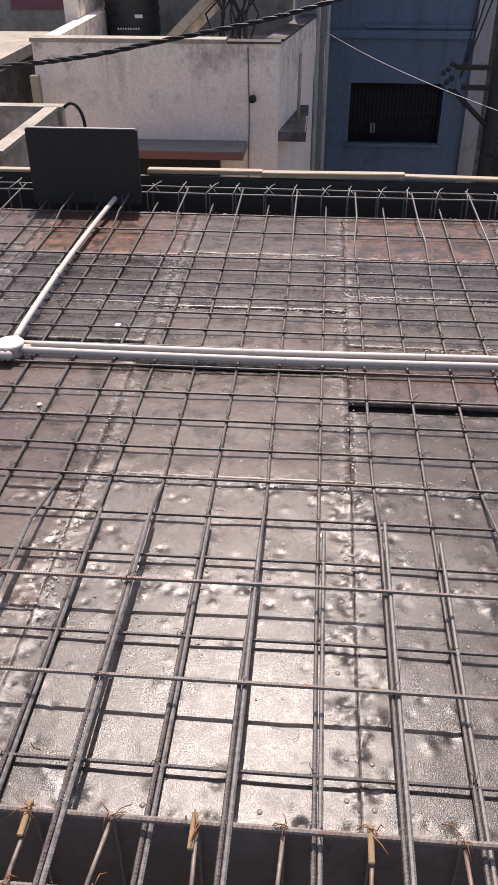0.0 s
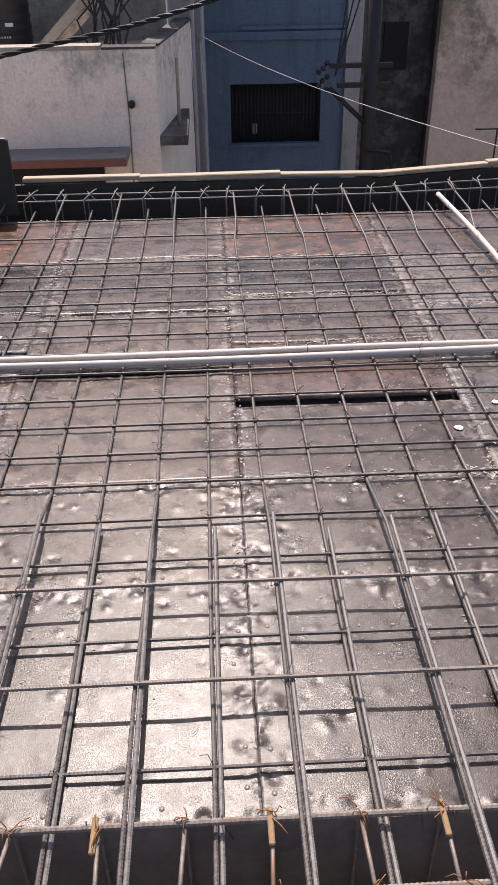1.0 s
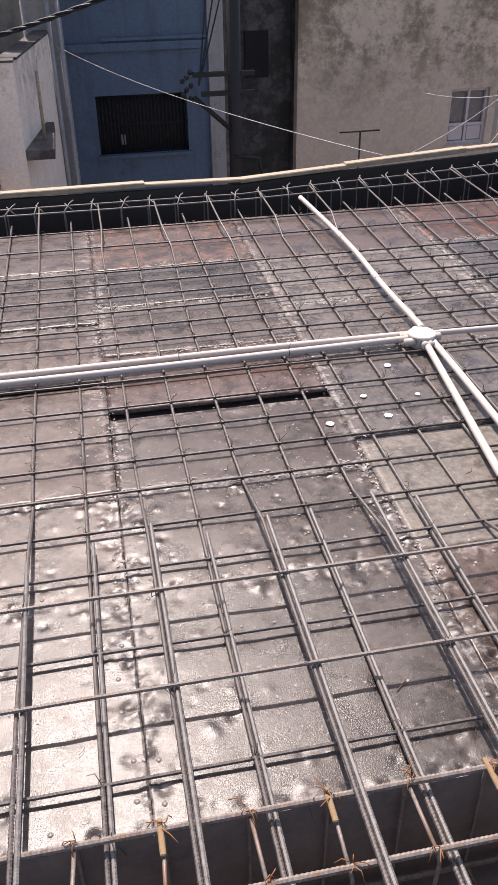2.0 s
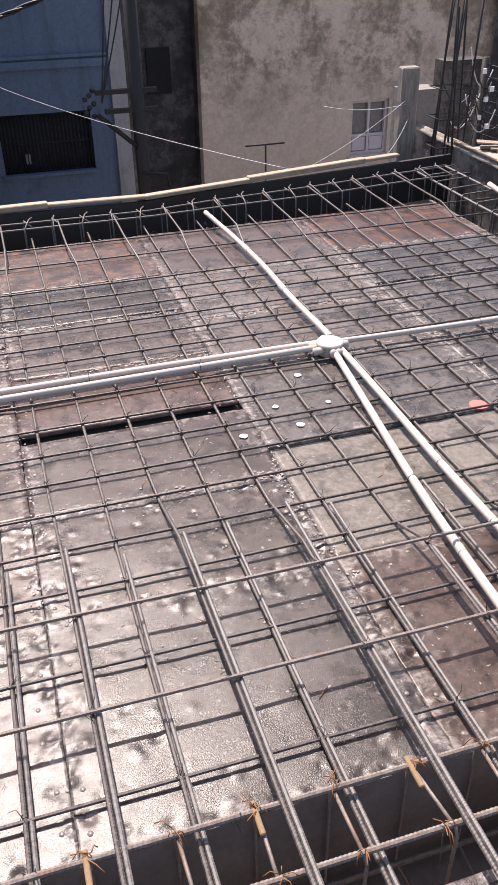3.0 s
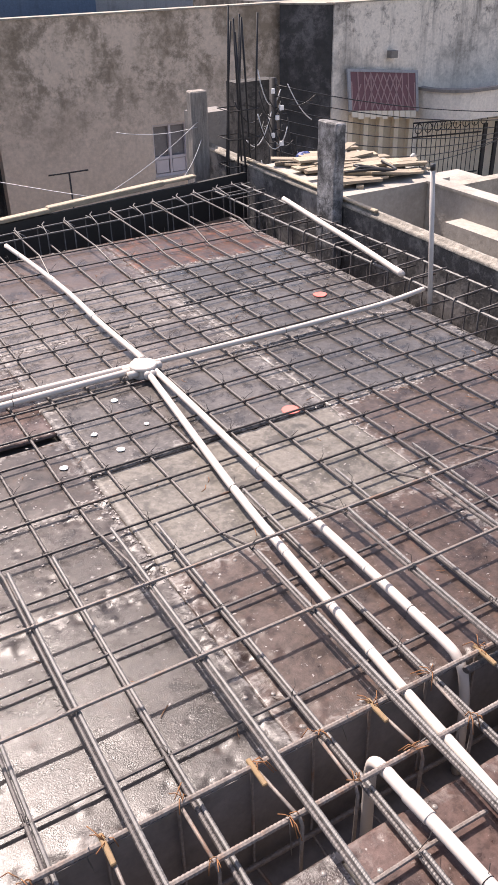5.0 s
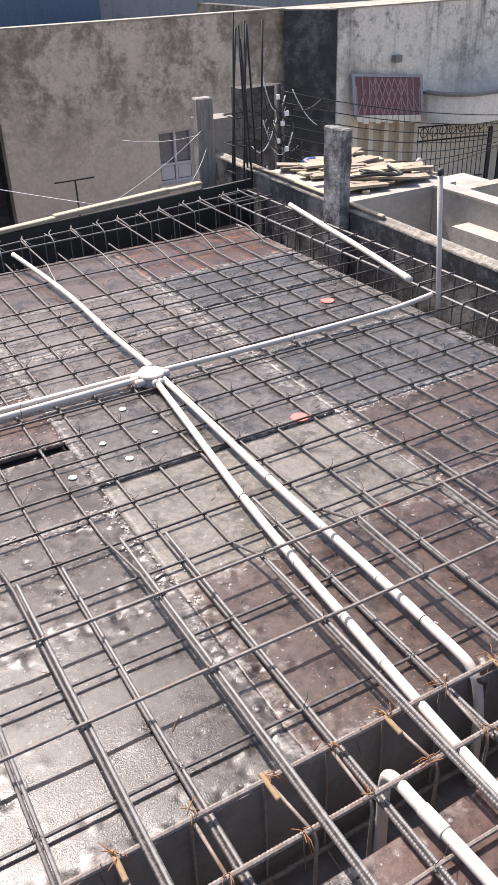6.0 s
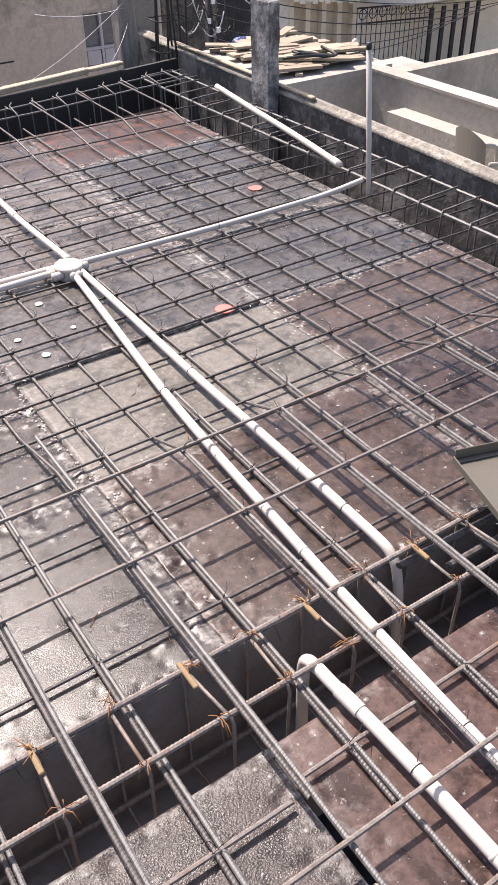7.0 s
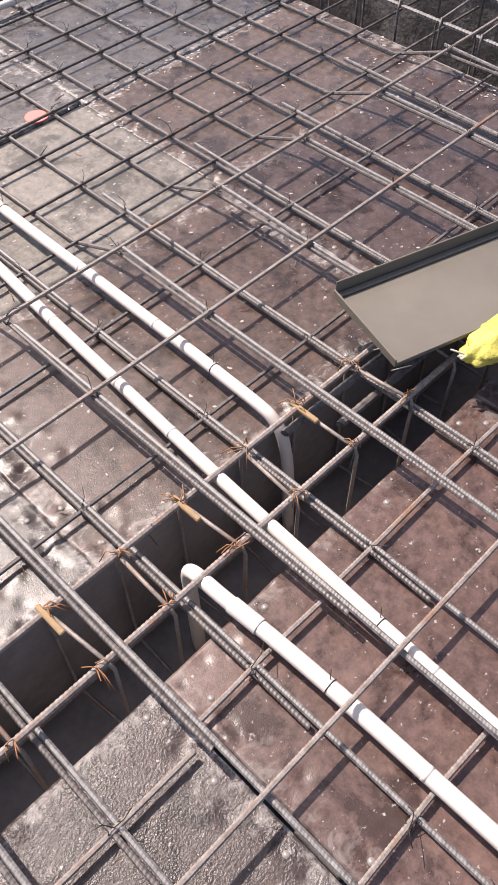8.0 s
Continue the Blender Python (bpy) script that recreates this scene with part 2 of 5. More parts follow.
M_WINFRAME = simple("grey_painted_window_wood", (0.58, 0.52, 0.52), 0.6, var=0.1, scale=5)
M_GLASS = simple("dark_window_pane", (0.19, 0.18, 0.18), 0.2, var=0.2, bumps=0)
# Near-black fill for openings: the unlit inside is put into the colour.
M_INSIDE = simple("unlit_interior", (0.02, 0.02, 0.022), 0.9, bumps=0)
M_BLUESCRAP = simple("blue_plastic_film", (0.045, 0.07, 0.22), 0.5, var=0.3, scale=20, bumps=0.4)
M_LATTICE = simple("faded_lattice_paint", (0.34, 0.21, 0.20), 0.7, bumps=0.1)
M_REDTRIM = simple("oxide_red_trim", (0.23, 0.085, 0.07), 0.7, bumps=0.1)
M_LEDGE = wall_material("grey_ledge_cement", (0.23, 0.21, 0.19), (0.12, 0.11, 0.10), streak=False, amount=0.6)
M_RUSTWOOD = simple("rust_stained_wood", (0.25, 0.165, 0.085), 0.8, var=0.3, scale=20, bumps=0.3)
M_SLURRY = simple("dried_cement_slurry", (0.34, 0.31, 0.29), 0.85, var=0.2, scale=30, bumps=0.4)
M_RIVET = simple("rubbed_rivet_head", (0.20, 0.18, 0.165), 0.35, var=0.2, scale=60, bumps=0.2)
M_CHAIR = simple("beige_plastic", (0.38, 0.345, 0.29), 0.5, var=0.05, bumps=0)
M_WHITE = simple("white_paint", (0.75, 0.75, 0.75), 0.6, var=0.05, bumps=0)
M_MAROON = simple("maroon_wall_paint", (0.25, 0.10, 0.11), 0.8, var=0.15, scale=2)


# ---------- building helpers ----------
def part(name, bm, material, parent=None, label="", smooth=False):
    me = bpy.data.meshes.new(name)
    bm.to_mesh(me)
    bm.free()
    return mesh_part(name, me, material, parent, label, smooth)


def mesh_part(name, me, material, parent=None, label="", smooth=False):
    if material and not me.materials:
        me.materials.append(material)
    if smooth:
        for f in me.polygons:
            f.use_smooth = True
    ob = new(name, me)
    if parent:
        ob.parent = parent
    if label:
        ob["label"] = label
    return ob


def thing(name, label, category, group="", kind="", at=(0, 0, 0)):
    e = new(name)
    e.location = at
    e.empty_display_size = 0.1
    return tagged(e, label, category, group, kind)


def box(bm, x0, x1, y0, y1, z0, z1, m=None, bevel=0.0):
    """A box between two corners, turned by m, with its edges bevelled."""
    vs = [bm.verts.new(((x0, x1)[i & 1], (y0, y1)[i >> 1 & 1], (z0, z1)[i >> 2])) for i in range(8)]
    fs = [bm.faces.new([vs[i] for i in q]) for q in
          ((0, 2, 3, 1), (4, 5, 7, 6), (0, 1, 5, 4), (2, 6, 7, 3), (0, 4, 6, 2), (1, 3, 7, 5))]
    if bevel:
        es = list({e for f in fs for e in f.edges})
        r = bmesh.ops.bevel(bm, geom=es, offset=bevel, segments=1, affect='EDGES')
        vs = list({v for f in r["faces"] for v in f.verts} | {v for v in vs if v.is_valid})
    if m is not None:
        bmesh.ops.transform(bm, matrix=m, verts=vs)
    return vs


def block(name, dims, material, parent=None, label="", m=None, bevel=0.0):
    bm = bmesh.new()
    box(bm, *dims, m=m, bevel=bevel)
    return part(name, bm, material, parent, label)


def tube_data(pts, r, seg=8, ribs=0.0, step=0.0, cap=True):
    """Vertices and faces of a tube along points; ribs: height of slanted ribs, one every two steps."""
    P = [Vector(p) for p in pts]
    if step:
        Q = [P[0]]
        cut = []
        for a, b in zip(P, P[1:]):
            if (a.y - 0.7) * (b.y - 0.7) < 0:
                cut.append(a.lerp(b, (0.7 - a.y) / (b.y - a.y)))
            cut.append(b)
        for a, b in zip([P[0]] + cut, cut):
            n = max(1, int(round((b - a).length / (step if min(a.y, b.y) < 0.69 else step * 4))))
            Q += [a.lerp(b, (k + 1) / n) for k in range(n)]
        P = Q
    T = []
    for i in range(len(P)):
        T.append((P[min(i + 1, len(P) - 1)] - P[max(i - 1, 0)]).normalized())
    ref = Vector((0, 0, 1)) if abs(T[0].z) < 0.9 else Vector((1, 0, 0))
    u = T[0].cross(ref).normalized()
    V, F = [], []
    for i, (p, t) in enumerate(zip(P, T)):
        u = (u - t * u.dot(t)).normalized()
        w = t.cross(u)
        rr = r + (ribs if ribs and i % 2 else 0.0)
        for k in range(seg):
            a = 2 * math.pi * k / seg
            q = p + u * math.cos(a) * rr + w * math.sin(a) * rr
            if ribs:
                q += t * (0.35 * r * math.cos(a))
            V.append(q)
        if i:
            o = (i - 1) * seg
            F += [(o + k, o + (k + 1) % seg, o + seg + (k + 1) % seg, o + seg + k) for k in range(seg)]
    if cap:
        F.append(tuple(reversed(range(seg))))
        o = (len(P) - 1) * seg
        F.append(tuple(range(o, o + seg)))
    return V, F


def tube(name, pts, r, material, parent=None, label="", seg=8, ribs=0.0, step=0.0, smooth=True):
    smooth = smooth and not ribs
    V, F = tube_data(pts, r, seg, ribs, step)
    me = bpy.data.meshes.new(name)
    me.from_pydata(V, [], F)
    return mesh_part(name, me, material, parent, label, smooth)


def tubes(name, runs, material, parent=None, label="", seg=5, smooth=True):
    """Several runs (points, radius) joined in one mesh."""
    V, F = [], []
    for pts, r in runs:
        v, f = tube_data(pts, r, seg)
        o = len(V)
        V += v
        F += [tuple(i + o for i in q) for q in f]
    me = bpy.data.meshes.new(name)
    me.from_pydata(V, [], F)
    return mesh_part(name, me, material, parent, label, smooth)


def wall_with_opening(name, x0, x1, wx0, wx1, y0, y1, z0, z1, wz0, wz1, material, parent, label=""):
    """One wall, in one piece, with a rectangular opening right through it."""
    X, Z = (x0, wx0, wx1, x1), (z0, wz0, wz1, z1)
    bm = bmesh.new()
    g = {(i, j, k): bm.verts.new((X[i], y, Z[j])) for i in range(4) for j in range(4) for k, y in enumerate((y0, y1))}
    for i in range(3):
        for j in range(3):
            if i == j == 1:
                continue
            bm.faces.new([g[q] for q in ((i, j, 0), (i + 1, j, 0), (i + 1, j + 1, 0), (i, j + 1, 0))])
            bm.faces.new([g[q] for q in ((i, j, 1), (i, j + 1, 1), (i + 1, j + 1, 1), (i + 1, j, 1))])
    loop = [(i, 0) for i in range(3)] + [(3, j) for j in range(3)] + [(3 - i, 3) for i in range(3)] + [(0, 3 - j) for j in range(3)]
    for a, b in zip(loop, loop[1:] + loop[:1]):
        bm.faces.new([g[(*a, 0)], g[(*a, 1)], g[(*b, 1)], g[(*b, 0)]])
    hole = [(1, 1), (1, 2), (2, 2), (2, 1)]
    for a, b in zip(hole, hole[1:] + hole[:1]):
        bm.faces.new([g[(*a, 0)], g[(*a, 1)], g[(*b, 1)], g[(*b, 0)]])
    bmesh.ops.recalc_face_normals(bm, faces=bm.faces[:])
    return part(name, bm, material, parent, label)


def smooth_run(pts, n=6):
    """A Catmull-Rom run through points."""
    P = [Vector(p) for p in pts]
    P = [P[0] * 2 - P[1]] + P + [P[-1] * 2 - P[-2]]
    out = []
    for i in range(1, len(P) - 2):
        a, b, c, d = P[i - 1:i + 3]
        for k in range(n):
            t = k / n
            out.append(0.5 * (2 * b + (c - a) * t + (2 * a - 5 * b + 4 * c - d) * t * t + (3 * b - a - 3 * c + d) * t ** 3))
    return out + [P[-2]]


def sag(a, b, drop, n=14):
    a, b = Vector(a), Vector(b)
    return [a.lerp(b, k / n) - Vector((0, 0, drop * 4 * (k / n) * (1 - k / n))) for k in range(n + 1)]


rng = random.Random(7)

# ---------- ground and the storey below ----------
def big_ground():
    bm = bmesh.new()
    box(bm, -600, 600, -600, 600, -7.3, -7.0)
    return tagged(part("ground", bm, M_GROUND), "dusty brown ground far below between the houses", "ground", kind="structure")


big_ground()
FAR = [(-4.0, 3.24), (-1.45, 3.235), (0.1, 3.225), (1.3, 3.235), (2.1, 3.24), (2.64, 3.33)]   # far edge of the deck
BOARD = [(-4.0, 3.55), (-1.0, 3.545), (0.95, 3.51), (1.25, 3.585), (2.62, 3.80), (3.06, 3.87)]                # outer shutter board
RIGHT = 2.63
NEAR, NEAR2 = -0.175, -0.405


def along(line, x):
    for (x0, y0), (x1, y1) in zip(line, line[1:]):
        if x <= x1 or (x1, y1) == line[-1]:
            return y0 + (y1 - y0) * (x - x0) / (x1 - x0)


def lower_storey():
    # Unseen walls; the unlit room below the joints is in their dark colour.
    st = thing("building_body", "unseen masonry storey under the formwork, coloured dark as unlit", "building", kind="structure")
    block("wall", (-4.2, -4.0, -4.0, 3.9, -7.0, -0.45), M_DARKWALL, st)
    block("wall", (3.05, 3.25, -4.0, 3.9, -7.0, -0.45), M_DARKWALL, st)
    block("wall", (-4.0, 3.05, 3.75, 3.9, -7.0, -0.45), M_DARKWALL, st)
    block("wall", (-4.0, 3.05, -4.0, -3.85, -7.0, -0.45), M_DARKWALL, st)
    block("floor", (-4.0, 3.05, -3.85, 3.75, -3.1, -2.95), M_DARKWALL, st)


lower_storey()


def trough():
    """Beam moulds: bottoms and sides of black ply round the deck and between the two bays."""
    st = thing("beam_formwork", "black oiled plywood beam moulds beside the deck", "formwork", kind="structure")
    block("bottom_board", (-4.0, 3.05, NEAR2, NEAR, -0.37, -0.345), M_SOFFIT, st)
    block("side_board", (-4.0, 3.0, NEAR - 0.001, NEAR + 0.019, -0.345, -0.006), M_SOFFIT, st)
    block("side_board", (-4.0, 3.0, NEAR2 - 0.019, NEAR2 + 0.001, -0.345, -0.006), M_SOFFIT, st)
    block("bottom_board", (2.60, 3.06, -4.0, 3.8, -0.40, -0.375), M_SOFFIT, st)
    for y0, y1 in ((-3.8, NEAR2 - 0.02), (NEAR + 0.02, 3.30)):
        block("side_board", (RIGHT - 0.02, RIGHT - 0.001, y0, y1, -0.375, -0.006), M_SOFFIT, st)
    # far beam: bottom and outer shutter, following its bent line
    bm = bmesh.new()
    xs = [-4.0, -1.45, 0.1, 0.95, 1.25, 2.1, 2.64, 3.06]
    lo = [bm.verts.new((x, along(FAR, min(x, 2.64)) - 0.02, -0.35)) for x in xs]
    hi = [bm.verts.new((x, along(BOARD, x) + 0.01, -0.35)) for x in xs]
    for i in range(len(xs) - 1):
        bm.faces.new((lo[i], lo[i + 1], hi[i + 1], hi[i]))
    bmesh.ops.solidify(bm, geom=bm.faces[:], thickness=0.02)
    part("bottom_board", bm, M_SOFFIT, st)
    bm = bmesh.new()
    a = [bm.verts.new((x, along(FAR, min(x, 2.64)) - 0.004, -0.006)) for x in xs[:-1]]
    b = [bm.verts.new((x, along(FAR, min(x, 2.64)) - 0.004, -0.35)) for x in xs[:-1]]
    for i in range(len(a) - 1):
        bm.faces.new((a[i], b[i], b[i + 1], a[i + 1]))
    bmesh.ops.solidify(bm, geom=bm.faces[:], thickness=0.018)
    part("side_board", bm, M_SOFFIT, st)


trough()


def outer_shutter():
    """The tall black board along the far edge with its pale timber runners on top."""
    st = thing("edge_shutter", "black shutter board along the slab edge", "formwork")
    for (x0, y0), (x1, y1) in zip(BOARD, BOARD[1:]):
        d = Vector((x1 - x0, y1 - y0, 0))
        m = Matrix.Translation((x0, y0, 0)) @ Matrix.Rotation(math.atan2(d.y, d.x), 4, 'Z')
        block("board", (-0.004, d.length + 0.004, 0, 0.025, -0.36, 0.095), M_BLACK, st, m=m)
    runs = [((-3.9, 3.56), (-1.62, 3.56)), ((-0.99, 3.565), (-0.35, 3.555)), ((-0.36, 3.552), (0.42, 3.54)), ((0.30, 3.56), (0.98, 3.53)),
            ((0.95, 3.535), (1.62, 3.66)), ((1.60, 3.655), (2.40, 3.79)), ((2.05, 3.74), (2.66, 3.845))]
    for i, ((x0, y0), (x1, y1)) in enumerate(runs):
        d = Vector((x1 - x0, y1 - y0, 0))
        z = 0.10 + 0.008 * (i % 2) + (0.022 if i == 6 else 0)
        m = Matrix.Translation((x0, y0, z)) @ Matrix.Rotation(math.atan2(d.y, d.x), 4, 'Z') @ Matrix.Rotation(-0.006 * (i % 3), 4, 'Y')
        block("timber_runner", (0, d.length, -0.022, 0.03, 0, 0.018 + 0.006 * (i % 3)), M_TIMBER, st, "pale sawn timber runner", m=m, bevel=0.004)
    p = thing("plywood_panel", "upright black plywood panel leaning on the shutter", "panel")
    block("sheet", (-1.575, -0.985, 3.32, 3.345, 0.0, 0.39), M_BLACK, p, bevel=0.004)
    block("edge_strip", (-1.565, -0.995, 3.322, 3.343, 0.392, 0.396), M_GREYWALL, p, "dusty grey upper edge")


outer_shutter()


# ---------- deck of steel sheets ----------
deck = thing("formwork_deck", "deck of oiled dented steel centering sheets", "formwork", kind="structure")


def rivet_mesh():
    V, F = [], []
    for r, z in ((0.0066, -0.002), (0.0054, 0.0011)):
        V += [(r * math.cos(a), r * math.sin(a), z) for a in (2 * math.pi * q / 10 for q in range(10))]
    V.append((0, 0, 0.0016))
    F += [(q, (q + 1) % 10, 10 + (q + 1) % 10, 10 + q) for q in range(10)]
    F += [(10 + q, 10 + (q + 1) % 10, 20) for q in range(10)]
    me = bpy.data.meshes.new("rivet")
    me.from_pydata(V, [], F)
    return me


RIVETS = {}


def sheet(x0, x1, y0, y1, material, seed, dents=1.0, fine=False):
    """One pressed sheet: dented top with folded edges and rivet heads along its rim."""
    r = random.Random(seed)
    w, d = x1 - x0, y1 - y0
    cell = 0.0055 if fine else 0.018
    nx, ny = max(6, int(w / cell)), max(6, int(d / cell))
    PX, PY = np.meshgrid(np.linspace(0, w, nx + 1), np.linspace(0, d, ny + 1))
    Z = np.zeros_like(PX)
    lumps = []
    for _ in range(int(22 * w * d * dents)):
        q = r.uniform(0.03, 0.07)
        lumps.append((r.uniform(0, w), r.uniform(0, d), q, r.choice((-1, -1, 1)) * q * r.uniform(0.012, 0.04)))
    # hammered rims: knuckle-sized dents crowd along the folded edges
    for _ in range(int(70 * (w + d) * dents)):
        off = min(0.12, r.expovariate(28))
        deep = 1.35 if off < 0.05 else 1.0
        if r.random() < 0.62:
            px, py = (off if r.random() < 0.5 else w - off), r.uniform(0, d)
        else:
            px, py = r.uniform(0, w), (off if r.random() < 0.5 else d - off)
        q = r.uniform(0.008, 0.019)
        lumps.append((px, py, q, r.choice((-1, -1, 1)) * deep * q * r.uniform(0.08, 0.21)))
    for _ in range(int(75 * w * d * dents)):
        q = r.uniform(0.007, 0.016)
        lumps.append((r.uniform(0, w), r.uniform(0, d), q, r.choice((1, 1, -1)) * q * r.uniform(0.05, 0.19)))
    for lx, ly, lr, lh in lumps:
        Z += lh * np.exp(-1.6 * ((PX - lx) ** 2 + (PY - ly) ** 2) / (lr * lr))
    for _ in range(9):
        a, f, ph = r.uniform(0, 6.28), r.uniform(4, 14), r.uniform(0, 6.28)
        Z += 0.0005 * np.sin((PX * math.cos(a) + PY * math.sin(a)) * f + ph)
    jx = 0.0007 * np.sin(PY * r.uniform(20, 45) + seed)
    jy = 0.0007 * np.sin(PX * r.uniform(20, 45) + seed)
    PX[:, 0] += jx[:, 0]
    PX[:, -1] += jx[:, -1]
    PY[0, :] += jy[0, :]
    PY[-1, :] += jy[-1, :]
    V = [tuple(v) for v in np.stack((PX, PY, Z), -1).reshape(-1, 3).tolist()]
    F = []
    for j in range(ny):
        for i in range(nx):
            a = j * (nx + 1) + i
            F.append((a, a + 1, a + nx + 2, a + nx + 1))
    rim = [i for i in range(nx)] + [nx + j * (nx + 1) for j in range(ny)] + [ny * (nx + 1) + nx - i for i in range(nx)] + [(ny - j) * (nx + 1) for j in range(ny)]
    o = len(V)
    V += [(V[i][0], V[i][1], -0.012) for i in rim]
    n = len(rim)
    F += [(rim[k], o + k, o + (k + 1) % n, rim[(k + 1) % n]) for k in range(n)]
    me = bpy.data.meshes.new("steel_sheet")
    me.from_pydata(V, [], F)
    ob = mesh_part("steel_sheet", me, material, deck, "", True)
    ob.location = (x0, y0, r.uniform(-0.0012, 0.0))
    ob.rotation_euler = (r.uniform(-.002, .002), r.uniform(-.002, .002), r.uniform(-.0015, .0015))
    if fine:
        if material.name not in RIVETS:
            RIVETS[material.name] = rivet_mesh()
        spots = []
        k = max(2, int(w / 0.13))
        for i in range(k):
            spots += [(0.05 + (w - 0.1) * i / (k - 1) + r.uniform(-.03, .03), e + r.uniform(-.008, .014)) for e in (0.03, d - 0.034)]
        k = max(2, int(d / 0.10))
        for i in range(k):
            spots += [(e + r.uniform(-.008, .012), 0.06 + (d - 0.12) * i / (k - 1) + r.uniform(-.02, .02)) for e in (0.03, w - 0.034)]
        for sx, sy in spots:
            if r.random() < 0.3:
                continue
            i, j = min(nx, round(sx / w * nx)), min(ny, round(sy / d * ny))
            rv = mesh_part("rivet", RIVETS[material.name], M_RIVET, ob, "", True)
            rv.location = (sx, sy, float(Z[j, i]) + 0.0005)
    return ob


G = 0.0016
columns = [
    (-2.95, -2.19, [NEAR, 0.40, 0.98, 1.56, 2.14, 2.70, 3.23], "ppprrr"),
    (-2.19, -1.43, [NEAR, 0.45, 1.02, 1.58, 2.18, 2.70, 3.23], "prpppb"),
    (-1.43, -0.67, [NEAR, 0.33, 0.80, 1.20, 1.70, 2.08, 2.62, 3.225], "prbrpPR"),
    (-0.67, 0.09, [NEAR, 0.46, 0.885, 1.53, 2.045, 2.66, 3.215], "pprrpr"),
    (0.09, 0.845, [NEAR, 0.46, 0.885, 1.29, 1.75, 2.20, 2.62, 3.22], "pprbPpR"),
    (0.845, 1.75, [NEAR, 0.455, 1.01, 1.575, 2.07, 2.60, 3.225], "rcqqqr"),
    (1.75, 2.62, [NEAR, 0.455, 1.00, 1.58, 2.17, 2.66, 3.24], "brqqqR"),
]
MATS = {"p": M_PLATE, "P": M_PLATE, "r": M_PLATE_RUST, "R": M_PLATE_RED, "c": M_PLATE_PALE, "b": M_PLATE_BROWN, "q": M_PLATE_DUSTY, "g": M_PLATE_PEBBLED}
# open joints, where a sheet starts short of its neighbour
OPEN = {(0.09, 1.29): 1.347, (-0.67, 1.53): 1.572, (-1.43, 1.70): 1.735, (-0.67, 2.045): 2.06, (0.845, 1.01): 1.026, (1.75, 2.17): 2.192, (0.845, 0.455): 0.466}
seed = 11
for x0, x1, ys, kinds in columns:
    for y0, y1, k in zip(ys, ys[1:], kinds):
        seed += 1
        top = y1 - G
        lo = y0 + G / 2
        lo = OPEN.get((x0, y0), lo)
        near = 1.3 if y1 < 1.0 else (0.9 if y1 < 2 else 0.7)
        if x0 > 0.8:
            near *= 0.65
        sheet(x0 + G / 2, x1 - G / 2, lo, top, MATS[k], seed, near * (0.35 if k == "c" else 1), y1 < 1.1 and x0 > -1.5 and k != "c")
# the nearer bay, beyond the beam
for x0, x1, ys, kinds in [(-3.0, -2.31, [-1.55, -0.98, NEAR2], "pr"), (-2.30, -1.61, [-1.55, -0.98, NEAR2], "pp"), (-1.6, -0.78, [-1.55, -0.98, NEAR2], "pp"), (-0.77, 0.01, [-1.55, -0.98, NEAR2], "pp"), (0.02, 0.775, [-1.55, -1.0, NEAR2], "rg"),
                          (0.793, 1.62, [-1.55, -0.98, NEAR2], "bb"), (1.63, 2.6, [-1.55, -0.98, NEAR2], "bb")]:
    for y0, y1, k in zip(ys, ys[1:], kinds):
        seed += 1
        sheet(x0, x1, y0 + G, y1, MATS[k], seed, 0.5 if x1 < 0.8 else 0.35, y1 > -0.5 and x1 > 0.5)


